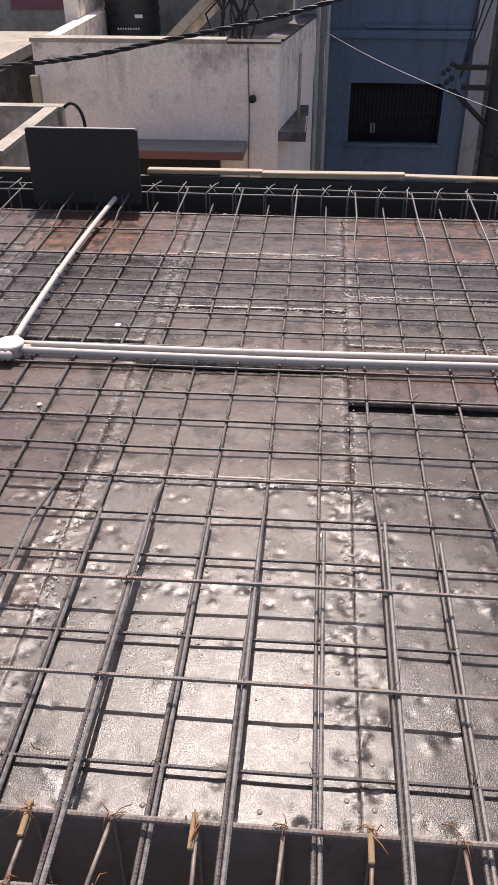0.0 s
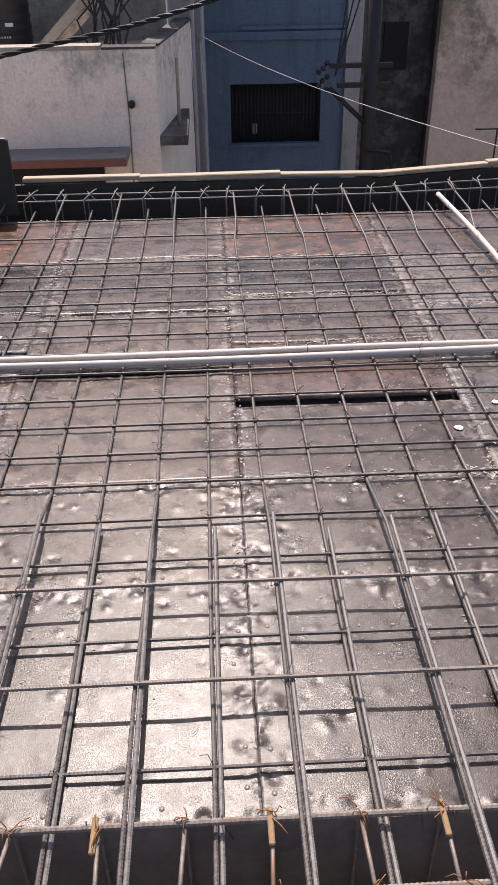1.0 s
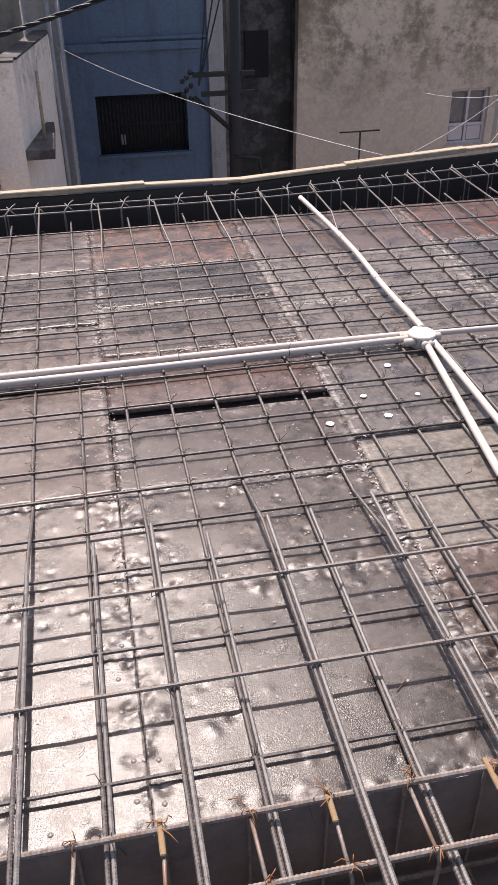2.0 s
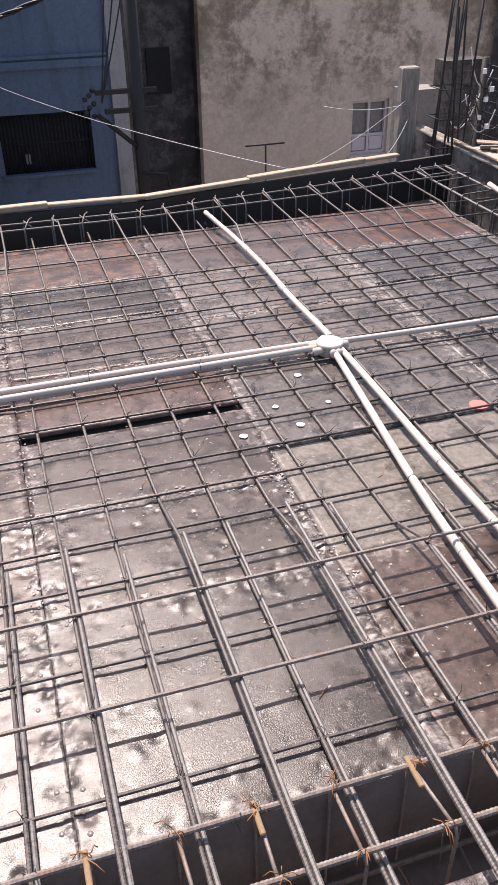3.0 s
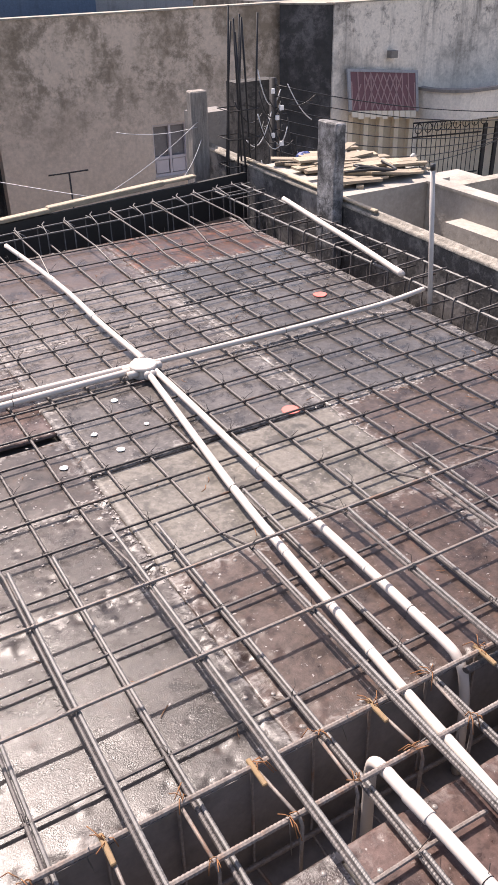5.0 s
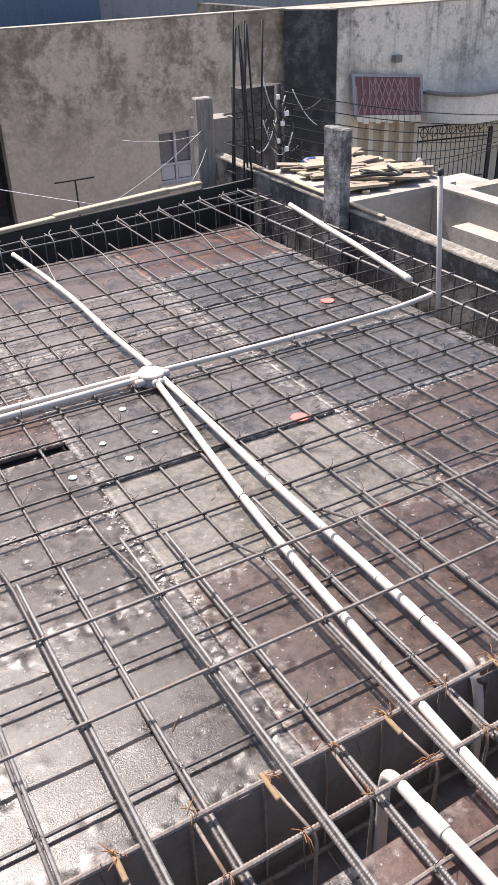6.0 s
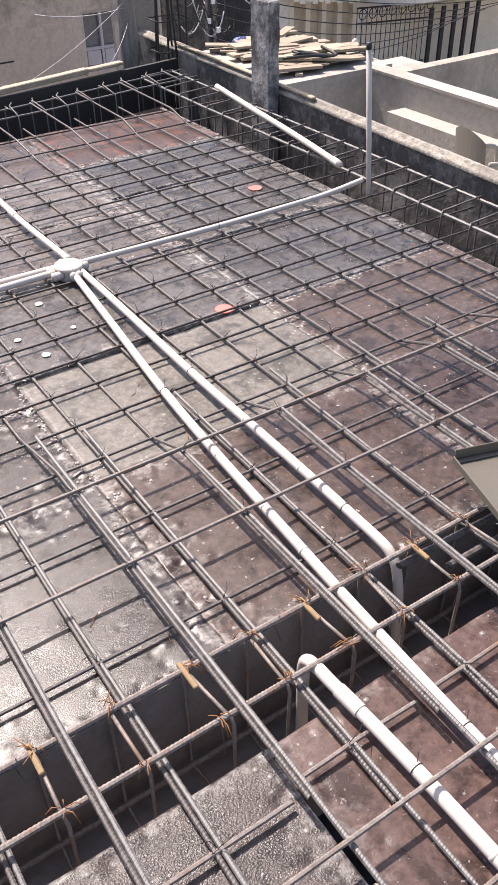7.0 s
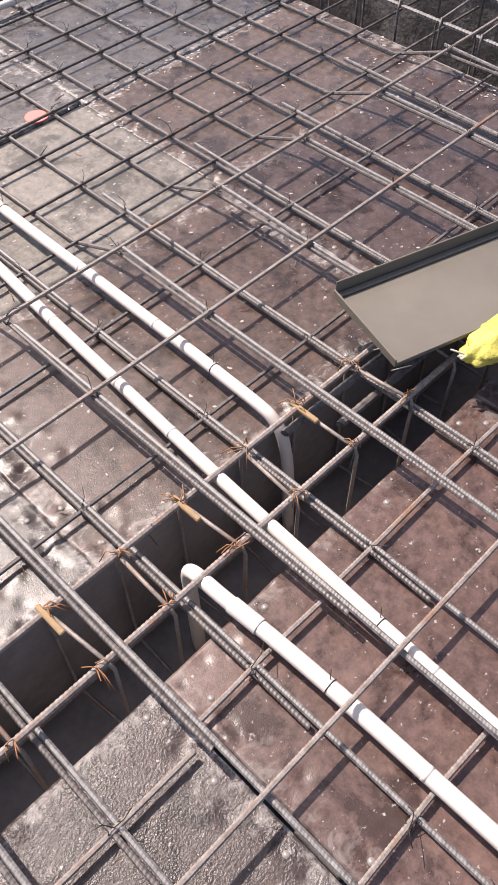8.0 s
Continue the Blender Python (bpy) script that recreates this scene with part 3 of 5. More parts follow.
def spatter():
    """Dried cement slurry lying in ragged dabs along the sheet joints."""
    r = random.Random(21)
    V, F = [], []

    def dab(x, y, a, b, turn):
        o, n = len(V), 9
        for k in range(n):
            t = 2 * math.pi * k / n
            f = r.uniform(0.6, 1.25)
            dx, dy = a * f * math.cos(t), b * f * math.sin(t)
            V.append((x + dx * math.cos(turn) - dy * math.sin(turn), y + dx * math.sin(turn) + dy * math.cos(turn), -0.0003))
        V.append((x, y, 0.0012))
        F.extend([(o + k, o + (k + 1) % n, o + n) for k in range(n)])

    lines = [((-0.67, 0.885), (0.85, 0.885), 420), ((-0.67, 2.66), (0.85, 2.65), 420), ((0.09, 2.20), (0.845, 2.20), 300), ((0.09, 1.75), (0.845, 1.75), 160),
             ((-0.67, 2.045), (0.09, 2.05), 160), ((0.09, 0.5), (0.09, 3.2), 500), ((0.845, 0.3), (0.845, 3.2), 500), ((-0.67, 0.3), (-0.67, 3.2), 400),
             ((1.75, 0.4), (1.75, 3.2), 400), ((0.85, 2.07), (1.75, 2.06), 300), ((0.85, 1.575), (2.6, 1.58), 420), ((1.75, 1.0), (2.6, 1.0), 260), ((1.75, 2.66), (2.6, 2.66), 260), ((0.85, 2.60), (1.75, 2.60), 260), ((-4, 3.2), (2.6, 3.21), 700), ((2.58, 0), (2.6, 3.2), 300)]
    for a, b, n in lines:
        a, b = Vector((*a, 0)), Vector((*b, 0))
        for _ in range(n):
            t = r.random()
            if noise.noise(Vector((t * 9, a.x * 5, a.y * 5))) < -0.12:
                continue
            p = a.lerp(b, t) + Vector((r.gauss(0, .016), r.gauss(0, .016), 0))
            s = r.uniform(0.0010, 0.0042)
            dab(p.x, p.y, s * r.uniform(1, 2.2), s, math.atan2(b.y - a.y, b.x - a.x) + r.uniform(-.6, .6))
    for _ in range(2600):
        s = r.uniform(0.0008, 0.0034)
        dab(r.uniform(-2.5, 2.6), r.uniform(-0.1, 3.2), s * r.uniform(1, 2), s, r.uniform(0, 3))
    me = bpy.data.meshes.new("cement_spatter")
    me.from_pydata(V, [], F)
    ob = mesh_part("cement_spatter", me, M_SLURRY, None, "", True)
    tagged(ob, "dried pale cement spatter along the sheet joints", "spatter", kind="stuff")


spatter()
for y0, y1 in ((-0.50, -0.43), (-0.785, -0.70)):
    tagged(block("wood_strip", (0.777, 0.7905, y0, y1, -0.035, -0.002), M_TIMBER, bevel=0.003), "pale wooden packing strip between two sheets", "wood strip", "packing strips")

# packing boards seen down the open joints
packing = thing("packing_board", "dark packing boards under the open sheet joints", "formwork", kind="structure")
for x0, x1, y0, y1 in ((0.04, 0.90, 1.24, 1.40), (-0.72, 0.14, 1.50, 1.62), (-1.48, -0.62, 1.66, 1.78), (0.80, 1.80, 0.97, 1.07), (1.70, 2.62, 2.13, 2.24)):
    block("board", (x0, x1, y0, y1, -0.075, -0.045), M_SOFFIT, packing, bevel=0.003)


def offcuts():
    """Snipped ends of binding wire and splinters lying on the sheets."""
    r = random.Random(33)
    runs = []
    for _ in range(120):
        x, y, a, L = r.uniform(-1.2, 2.55), r.uniform(-0.1, 3.0), r.uniform(0, 6.28), r.uniform(0.012, 0.045)
        u = Vector((math.cos(a), math.sin(a), 0))
        p = Vector((x, y, 0.0025))
        runs.append(([p, p + u * L * 0.5 + Vector((-u.y, u.x, 0)) * r.uniform(-.2, .2) * L, p + u * L], r.uniform(0.0006, 0.0012)))
    tagged(tubes("wire_offcut", runs, M_RUSTY_WIRE, None, "", 4), "rusty binding wire offcuts lying on the deck", "wire offcuts", kind="stuff")


offcuts()

# ---------- reinforcement ----------
mat = thing("rebar_mat", "tied mat of ribbed steel bars over the deck", "reinforcement")
LONG_Z, CROSS_Z, TOP_Z = 0.008, 0.0165, 0.056
wires = []


def knot(x, y, z, s=1.0):
    """Binding wire round a crossing with two twisted ends."""
    a = rng.uniform(0, 6.28)
    q = [(x + 0.009 * s * math.cos(a + k * 1.57), y + 0.009 * s * math.sin(a + k * 1.57), z + (0.006 if k % 2 else -0.006)) for k in range(5)]
    wires.append((q, 0.0011))
    for k in range(2):
        b = rng.uniform(0, 6.28)
        L = rng.uniform(0.012, 0.034) * s
        wires.append(([(x, y, z + 0.006), (x + 0.5 * L * math.cos(b), y + 0.5 * L * math.sin(b), z + 0.006 + 0.6 * L), (x + L * math.cos(b + .4), y + L * math.sin(b + .4), z + 0.006 + rng.uniform(.3, 1.0) * L)], 0.0008))


def wob(x, y, a=0.004):
    return a * noise.noise(Vector((x * 1.3, y * 1.3, 3.1)))


def bar(pts, r=0.0045, material=None, ribs=0.0008, step=0.0038, near=1.0, label=""):
    """A bar; ribbed where it lies close to the beam, plainer farther off."""
    mt = material or M_BAR
    return tube("rebar", pts, r, mt, mat, label, 7, ribs, step)


cross_y = [3.151, 2.902, 2.567, 2.419, 2.27, 2.112, 1.967, 1.817, 1.671, 1.515, 1.341, 1.18, 1.02, 0.865, 0.693, 0.529, 0.265, -0.067]
xs = [round(-0.15 * 19 + 0.15 * k, 3) for k in range(37)]
for n, x in enumerate(xs):
    i = n - 19
    dx = rng.uniform(-0.006, 0.006)
    far = along(BOARD, x) - 0.10
    if i % 2:
        # cranked bar: low over the span, raised over both beams
        c0, c1 = (0.84, 0.61) if x < 0.7 else ((0.74, 0.50) if x < 1.0 else (0.545, 0.405))
        pts = [(x + dx, far, 0.066), (x + dx, 3.05, 0.06), (x + dx + rng.uniform(-.03, .03), 2.86, LONG_Z), (x, 2.0, LONG_Z), (x, 1.0, LONG_Z), (x + 0.004, c0, LONG_Z),
               (x * 1.012 + 0.006, c1, TOP_Z - 0.006), (x * 1.018 + dx, 0.1, TOP_Z - 0.002), (x * 1.018 + dx, -0.55, TOP_Z)]
        bar(pts, 0.0045)
        tip = 0.60 + rng.uniform(-0.05, 0.09) if x < 1.0 else 0.385 + rng.uniform(-0.02, 0.03)
        end = -1.5
        bar([(x * 1.018 + dx + 0.011, tip, TOP_Z + rng.uniform(-.006, .012)), (x * 1.018 + dx + 0.012, 0.05, TOP_Z - 0.002), (x * 1.018 + dx + 0.011, -0.45, TOP_Z), (x * 1.018 + dx + 0.013, end, TOP_Z - 0.03)], 0.0053, M_BAR_LIT, 0.0004, 0.0030)
    else:
        pts = [(x + dx, along(FAR, x) + 0.10, LONG_Z + 0.006), (x + dx, 2.6, LONG_Z), (x, 1.2, LONG_Z), (x, 0.3, LONG_Z + 0.004), (x + dx, -0.1, LONG_Z + 0.01), (x + dx, -0.5, LONG_Z + 0.010), (x + dx, -0.62, LONG_Z + 0.004)]
        bar(pts, 0.0045)
        tip = 0.62 + rng.uniform(-0.08, 0.10)
        bar([(x + dx + 0.011, tip, LONG_Z + 0.016), (x + dx + 0.011, 0.1, LONG_Z + 0.006), (x + dx + 0.012, -0.45, LONG_Z + 0.010), (x + dx + 0.012, -1.5, LONG_Z)], 0.0049, M_BAR_LIT, 0.0004, 0.0030)
for y in cross_y:
    dy = rng.uniform(-0.004, 0.004)
    pts = [(x, y + dy + wob(x, y, 0.008), CROSS_Z + wob(y, x, 0.003)) for x in (-2.9, -2.0, -1.2, -0.6, 0, 0.6, 1.2, 1.8, 2.4, 2.95)]
    bar(pts, 0.004, M_BAR_THIN if y > 0.6 else M_BAR, 0.0006, 0.0040)
    for x in xs:
        if y > 0.9 or (round(x / 0.15) % 2 == 0):
            knot(x, y, CROSS_Z)
for y in (0.389, 0.100):
    pts = [(x, y + wob(x, y, 0.008), TOP_Z + 0.010 + wob(y, x, 0.002)) for x in (-2.9, -1.2, -0.6, 0, 0.6, 1.2, 1.8, 2.4, 2.9)]
    bar(pts, 0.0045, M_BAR_RUST, 0.0007, 0.0036)
    for x in xs:
        if round(x / 0.15) % 2:
            knot(x * 1.016, y, TOP_Z + 0.004, 1.2)
# nearer bay
for y, z, xa, xb in ((-0.648, TOP_Z + 0.010, -1.5, 2.6), (-0.522, 0.019, -1.5, 0.75), (-0.494, 0.019, 0.78, 1.065), (-0.487, 0.019, 1.105, 1.615), (-0.812, 0.019, 0.6, 1.09), (-0.95, 0.019, -1.5, 2.6)):
    bar([(xa + (xb - xa) * q / 4, y + wob(q, y, 0.008), z) for q in range(5)], 0.0045, M_BAR_RUST, 0.0007, 0.0036)
    if z < 0.05:
        for x in xs:
            if xa < x < xb and round(x / 0.15) % 2 == 0:
                knot(x, y, z, 1.3)
for x in (1.28, 1.62):
    tube("rebar", [(x, -0.208, 0.015), (x + 0.34, -0.212, 0.012)], 0.0085, M_BAR, mat, "", 8, 0.001, 0.009)
    tube("rebar", [(x + 0.1, -0.262, 0.0), (x + 0.5, -0.262, -0.004)], 0.0085, M_BAR, mat, "", 8, 0.001, 0.009)


# ---------- beam cages ----------
near_cage = thing("beam_cage", "rusty beam cage with stirrups between the bays", "reinforcement")
rust_knots = []
for y, z in ((-0.197, TOP_Z - 0.012), (-0.331, TOP_Z - 0.012), (-0.197, -0.29), (-0.331, -0.29)):
    tube("cage_bar", [(x, y + wob(x, y, 0.006), z) for x in (-3, -1, 0, 1, 2, 3)], 0.006, M_BAR_RUST, near_cage, "", 8, 0.0010, 0.0045)
for k in range(-14, 18):
    x = 0.108 + 0.1535 * k + rng.uniform(-.008, .008)
    t = rng.uniform(-.02, .02)
    z1 = TOP_Z - 0.018
    q = [(x, -0.190, z1), (x + t, -0.339, z1 + 0.004), (x + t + .004, -0.342, z1 - 0.02), (x + t, -0.341, -0.30), (x, -0.187, -0.30), (x, -0.187, z1 - 0.02), (x + .004, -0.191, z1)]
    tube("stirrup", q, 0.004, M_BAR_RUST, near_cage, "", 6)
    if k % 2 == 0:
        block("spacer", (x - 0.010, x + 0.001, -0.250, -0.180, z1 + 0.004, z1 + 0.013), M_RUSTWOOD, near_cage, "small orange-brown spacer strip", bevel=0.002)
    for y in (-0.197, -0.331):
        if x > 1.55:
            continue
        for _ in range(5):
            a, L = rng.uniform(0, 6.28), rng.uniform(0.012, 0.045)
            p0 = Vector((x + rng.uniform(-.008, .008), y + rng.uniform(-.008, .008), TOP_Z - 0.004))
            rust_knots.append(([p0, p0 + Vector((math.cos(a) * L * .5, math.sin(a) * L * .5, 0.006)), p0 + Vector((math.cos(a) * L, math.sin(a) * L, rng.uniform(-.03, .012)))], 0.0011))
hung = []
for _ in range(26):
    x, y = rng.uniform(-1.2, 1.7), rng.choice((-0.193, -0.20, -0.335, -0.328))
    L = rng.uniform(0.06, 0.2)
    hung.append(([(x, y, TOP_Z), (x + rng.uniform(-.01, .01), y + 0.012, TOP_Z - 0.4 * L), (x + rng.uniform(-.02, .02), y + rng.uniform(0, .02), TOP_Z - L)], 0.0013))
tagged(tubes("hanging_wire", hung, M_BAR_LIT, near_cage, "loose wire ends hanging into the beam"), kind="stuff")
tagged(tubes("tie_wire", rust_knots, M_RUSTY_WIRE, near_cage, "rusted binding wire"), kind="stuff")

far_cage = thing("beam_cage", "dark beam cage along the outer edge", "reinforcement")
# Far cage uses the paler steel so its bars look sunlit.
for off, z in ((0.055, 0.065), (0.15, 0.065), (0.055, -0.28), (0.15, -0.28)):
    run = [(x, along(FAR, min(x, 2.64)) + (along(BOARD, x) - along(FAR, min(x, 2.64))) * (off + 0.04) / 0.26, z) for x in (-4, -1.5, 0, 0.95, 1.3, 2.0, 2.6, 3.0)]
    tube("cage_bar", run, 0.005, M_BAR_LIT, far_cage, "", 6)
for k in range(-24, 19):
    x = 0.12 + 0.152 * k + rng.uniform(-.01, .01)
    f, b = along(FAR, min(x, 2.64)), along(BOARD, x)
    y0, y1 = f + (b - f) * 0.3, f + (b - f) * 0.78
    s = 0.05 if k % 2 else 0.02
    q = [(x + s, y1 + 0.02, 0.082), (x + s * .6, y1, 0.075), (x, y0, 0.074), (x, y0 - .004, 0.05), (x, y0, -0.28), (x, y1, -0.28), (x, y1 + .004, 0.05), (x + .004, y1, 0.074), (x + 0.05, y1 - 0.06, 0.045)]
    tube("stirrup", q, 0.0038, M_BAR_LIT, far_cage, "", 6)

side_cage = thing("beam_cage", "dark beam cage beside the parapet", "reinforcement")
for x, z in ((2.72, 0.055), (2.93, 0.065), (2.72, -0.3), (2.93, -0.3)):
    tube("cage_bar", [(x + wob(0, y, 0.01), y, z + wob(y, 1, 0.01)) for y in (-3.5, -1, 0, 1, 2, 3, 3.7)], 0.0065, M_BAR_LIT, side_cage, "", 7, 0.0011, 0.006)
for k in range(-16, 25):
    y = 0.05 + 0.152 * k + rng.uniform(-.012, .012)
    q = [(2.715, y, 0.07), (2.94, y + .01, 0.076), (2.948, y + .01, 0.05), (2.945, y + .01, -0.31), (2.71, y, -0.31), (2.706, y, 0.05), (2.715, y + .004, 0.068), (2.80, y + 0.03, 0.01)]
    tube("stirrup", q, 0.0042, M_BAR, side_cage, "", 6)

tagged(tubes("tie_wire", wires, M_WIRE, mat, "black binding wire", seg=4), kind="stuff")

# ---------- conduits ----------
def conduit(label, pts, r=0.0125, rings=(), material=None, n=8, group="conduits over the mat"):
    c = thing("conduit_pipe", label, "pipe", group)
    run = smooth_run(pts, n)
    tube("pipe", run, r, material or M_PVC, c, "", 14)
    L = [0.0]
    for a, b in zip(run, run[1:]):
        L.append(L[-1] + (b - a).length)
    for s, kind in rings:
        d = s * L[-1]
        for k in range(len(run) - 1):
            if L[k] <= d <= L[k + 1]:
                t = (run[k + 1] - run[k]).normalized()
                p = run[k].lerp(run[k + 1], (d - L[k]) / max(1e-6, L[k + 1] - L[k]))
                if kind == "mark":
                    tube("ink_band", [p - t * 0.004, p + t * 0.004], r + 0.0004, M_PVC_OLD, c, "faint grey printed band", 14)
                elif kind == "socket":
                    tube("socket", [p - t * 0.03, p - t * 0.029, p + t * 0.029, p + t * 0.03], r + 0.002, M_PVC, c, "", 14)
                else:
                    q = p
                    tube("tie_wire", [q + (t.orthogonal().normalized() * math.cos(a) + t.cross(t.orthogonal().normalized()) * math.sin(a)) * (r + 0.001) for a in (k2 * 0.7 for k2 in range(11))] + [q + Vector((0.01, 0.01, r + 0.02))], 0.001, M_WIRE, c, "black wire loop", 4)
                break
    return c


conduit("white plastic conduit running into the junction box", [(-1.1, 1.616, 0.034), (-0.554, 1.612, 0.034), (0.001, 1.616, 0.034), (0.64, 1.628, 0.034), (1.259, 1.624, 0.034)], rings=((0.36, "mark"), (0.62, "wire")))
conduit("white plastic conduit running into the junction box", [(-1.1, 1.569, 0.034), (-0.545, 1.562, 0.034), (0.001, 1.562, 0.034), (0.64, 1.575, 0.034), (1.259, 1.589, 0.034)], rings=((0.41, "mark"), (0.79, "wire")))
conduit("white plastic conduit crossing the bent edge bars", [(1.31, 1.662, 0.034), (1.313, 1.72, 0.034), (1.303, 2.1, 0.036), (1.308, 2.5, 0.038), (1.290, 2.9, 0.042), (1.236, 3.276, 0.072)], rings=((0.33, "socket"), (0.66, "socket"), (0.9, "mark")))
conduit("white plastic conduit leading to the parapet", [(1.341, 1.611, 0.034), (1.626, 1.602, 0.034), (1.971, 1.597, 0.034), (2.379, 1.594, 0.04), (2.53, 1.582, 0.054), (2.663, 1.57, 0.075)], rings=((0.45, "wire"), (0.8, "mark")), r=0.0115)
conduit("white plastic conduit crossing the beam between bays", [(1.285, 1.585, 0.034), (1.231, 1.138, 0.034), (1.178, 0.702, 0.034), (1.149, 0.379, 0.034), (1.130, 0.086, 0.034), (1.112, -0.2, 0.034), (1.098, -0.49, 0.034), (1.086, -0.81, 0.034), (1.064, -1.531, 0.034)],
        rings=((0.29, "wire"), (0.40, "mark"), (0.475, "mark"), (0.53, "mark"), (0.70, "wire"), (0.735, "mark")))
conduit("white plastic conduit bending down into the beam", [(1.312, 1.585, 0.034), (1.306, 1.2, 0.034), (1.294, 0.73, 0.034), (1.293, 0.375, 0.034), (1.291, 0.099, 0.034), (1.288, -0.04, 0.034), (1.286, -0.135, 0.033), (1.286, -0.172, 0.022), (1.287, -0.197, -0.015), (1.292, -0.21, -0.12), (1.296, -0.215, -0.34)],
        rings=((0.40, "wire"), (0.54, "mark"), (0.66, "mark"), (0.745, "wire")))
conduit("white plastic conduit rising from the beam", [(0.962, -0.280, -0.34), (0.957, -0.282, -0.08), (0.954, -0.287, -0.012), (0.951, -0.303, 0.020), (0.949, -0.335, 0.034), (0.950, -0.38, 0.035), (0.957, -0.5, 0.034), (0.961, -0.65, 0.034), (0.962, -0.9, 0.034), (0.962, -1.531, 0.034)],
        rings=((0.31, "socket"), (0.42, "wire"), (0.535, "mark")), r=0.0135)
conduit("white plastic conduit on the far side of the mat", [(-1.139, 1.658, 0.034), (-1.146, 1.854, 0.034), (-1.152, 2.341, 0.036), (-1.143, 2.862, 0.038), (-1.106, 3.23, 0.066)], rings=((0.4, "socket"),))
conduit("white plastic conduit on the far side of the mat", [(-1.16, 1.53, 0.034), (-1.22, 1.38, 0.034), (-1.35, 0.97, 0.034), (-1.52, 0.42, 0.05)], rings=((0.3, "mark"),))
conduit("loose white plastic conduit lying on the side cage", [(2.915, 3.16, 0.095), (2.83, 2.66, 0.095), (2.76, 2.22, 0.095), (2.678, 1.74, 0.09)], rings=((0.97, "socket"),), r=0.0145)


def junction(x, y):
    j = thing("junction_box", "round white plastic junction box joining conduits", "junction box", "junction boxes", at=(x, y, 0.006))
    bm = bmesh.new()
    prof = [(0.044, 0.0), (0.046, 0.012), (0.045, 0.040), (0.053, 0.041), (0.053, 0.048), (0.050, 0.0515), (0.0, 0.053)]
    rings = []
    for r, z in prof[:-1]:
        rings.append([bm.verts.new((r * math.cos(a), r * math.sin(a), z)) for a in (2 * math.pi * k / 28 for k in range(28))])
    for a, b in zip(rings, rings[1:]):
        for k in range(28):
            bm.faces.new((a[k], a[(k + 1) % 28], b[(k + 1) % 28], b[k]))
    bm.faces.new(rings[-1])
    bm.faces.new(list(reversed(rings[0])))
    part("body", bm, M_PVC, j)
    for ang, dy in ((0, 0), (90, 0), (180, 0.024), (180, -0.024), (262, 0), (282, 0)):
        a = radians(ang)
        d = Vector((math.cos(a), math.sin(a), 0))
        side = Vector((-d.y, d.x, 0)) * dy
        tube("spigot", [side + d * 0.035 + Vector((0, 0, 0.028)), side + d * 0.074 + Vector((0, 0, 0.028))], 0.0150, M_PVC, j, "", 14)


junction(1.279, 1.581)
junction(-1.133, 1.581)


# ---------- marks on the deck ----------
def spot(x, y, r, material, label, cat, ragged=0.12):
    bm = bmesh.new()
    n = 18
    top = [bm.verts.new((r * (1 + ragged * noise.noise(Vector((k * .7, x * 9, y * 9)))) * math.cos(2 * math.pi * k / n), r * (1 + ragged * noise.noise(Vector((k * .7, y * 9, x * 9)))) * math.sin(2 * math.pi * k / n), 0.0032)) for k in range(n)]
    low = [bm.verts.new((v.co.x * 1.04, v.co.y * 1.04, 0.001)) for v in top]
    bm.faces.new(top)
    for k in range(n):
        bm.faces.new((low[k], low[(k + 1) % n], top[(k + 1) % n], top[k]))
    ob = part(cat.replace(" ", "_"), bm, material)
    ob.location = (x, y, 0.001)
    tagged(ob, label, cat, "spots on the deck")


for x, y in ((2.34, 1.925), (1.615, 1.05)):
    spot(x, y, 0.032, M_REDPAINT, "red plastic disc lying on the steel deck", "disc")
for x, y, r in ((0.95, 1.262, .011), (1.103, 1.456, .013), (0.99, 1.123, .014), (0.79, 1.114, .013), (1.135, 1.235, .009), (-0.80, 1.86, .013), (-0.93, 1.25, .008)):
    spot(x, y, r, M_WHITESPOT, "white dab of lime on the steel deck", "lime dab", 0.4)


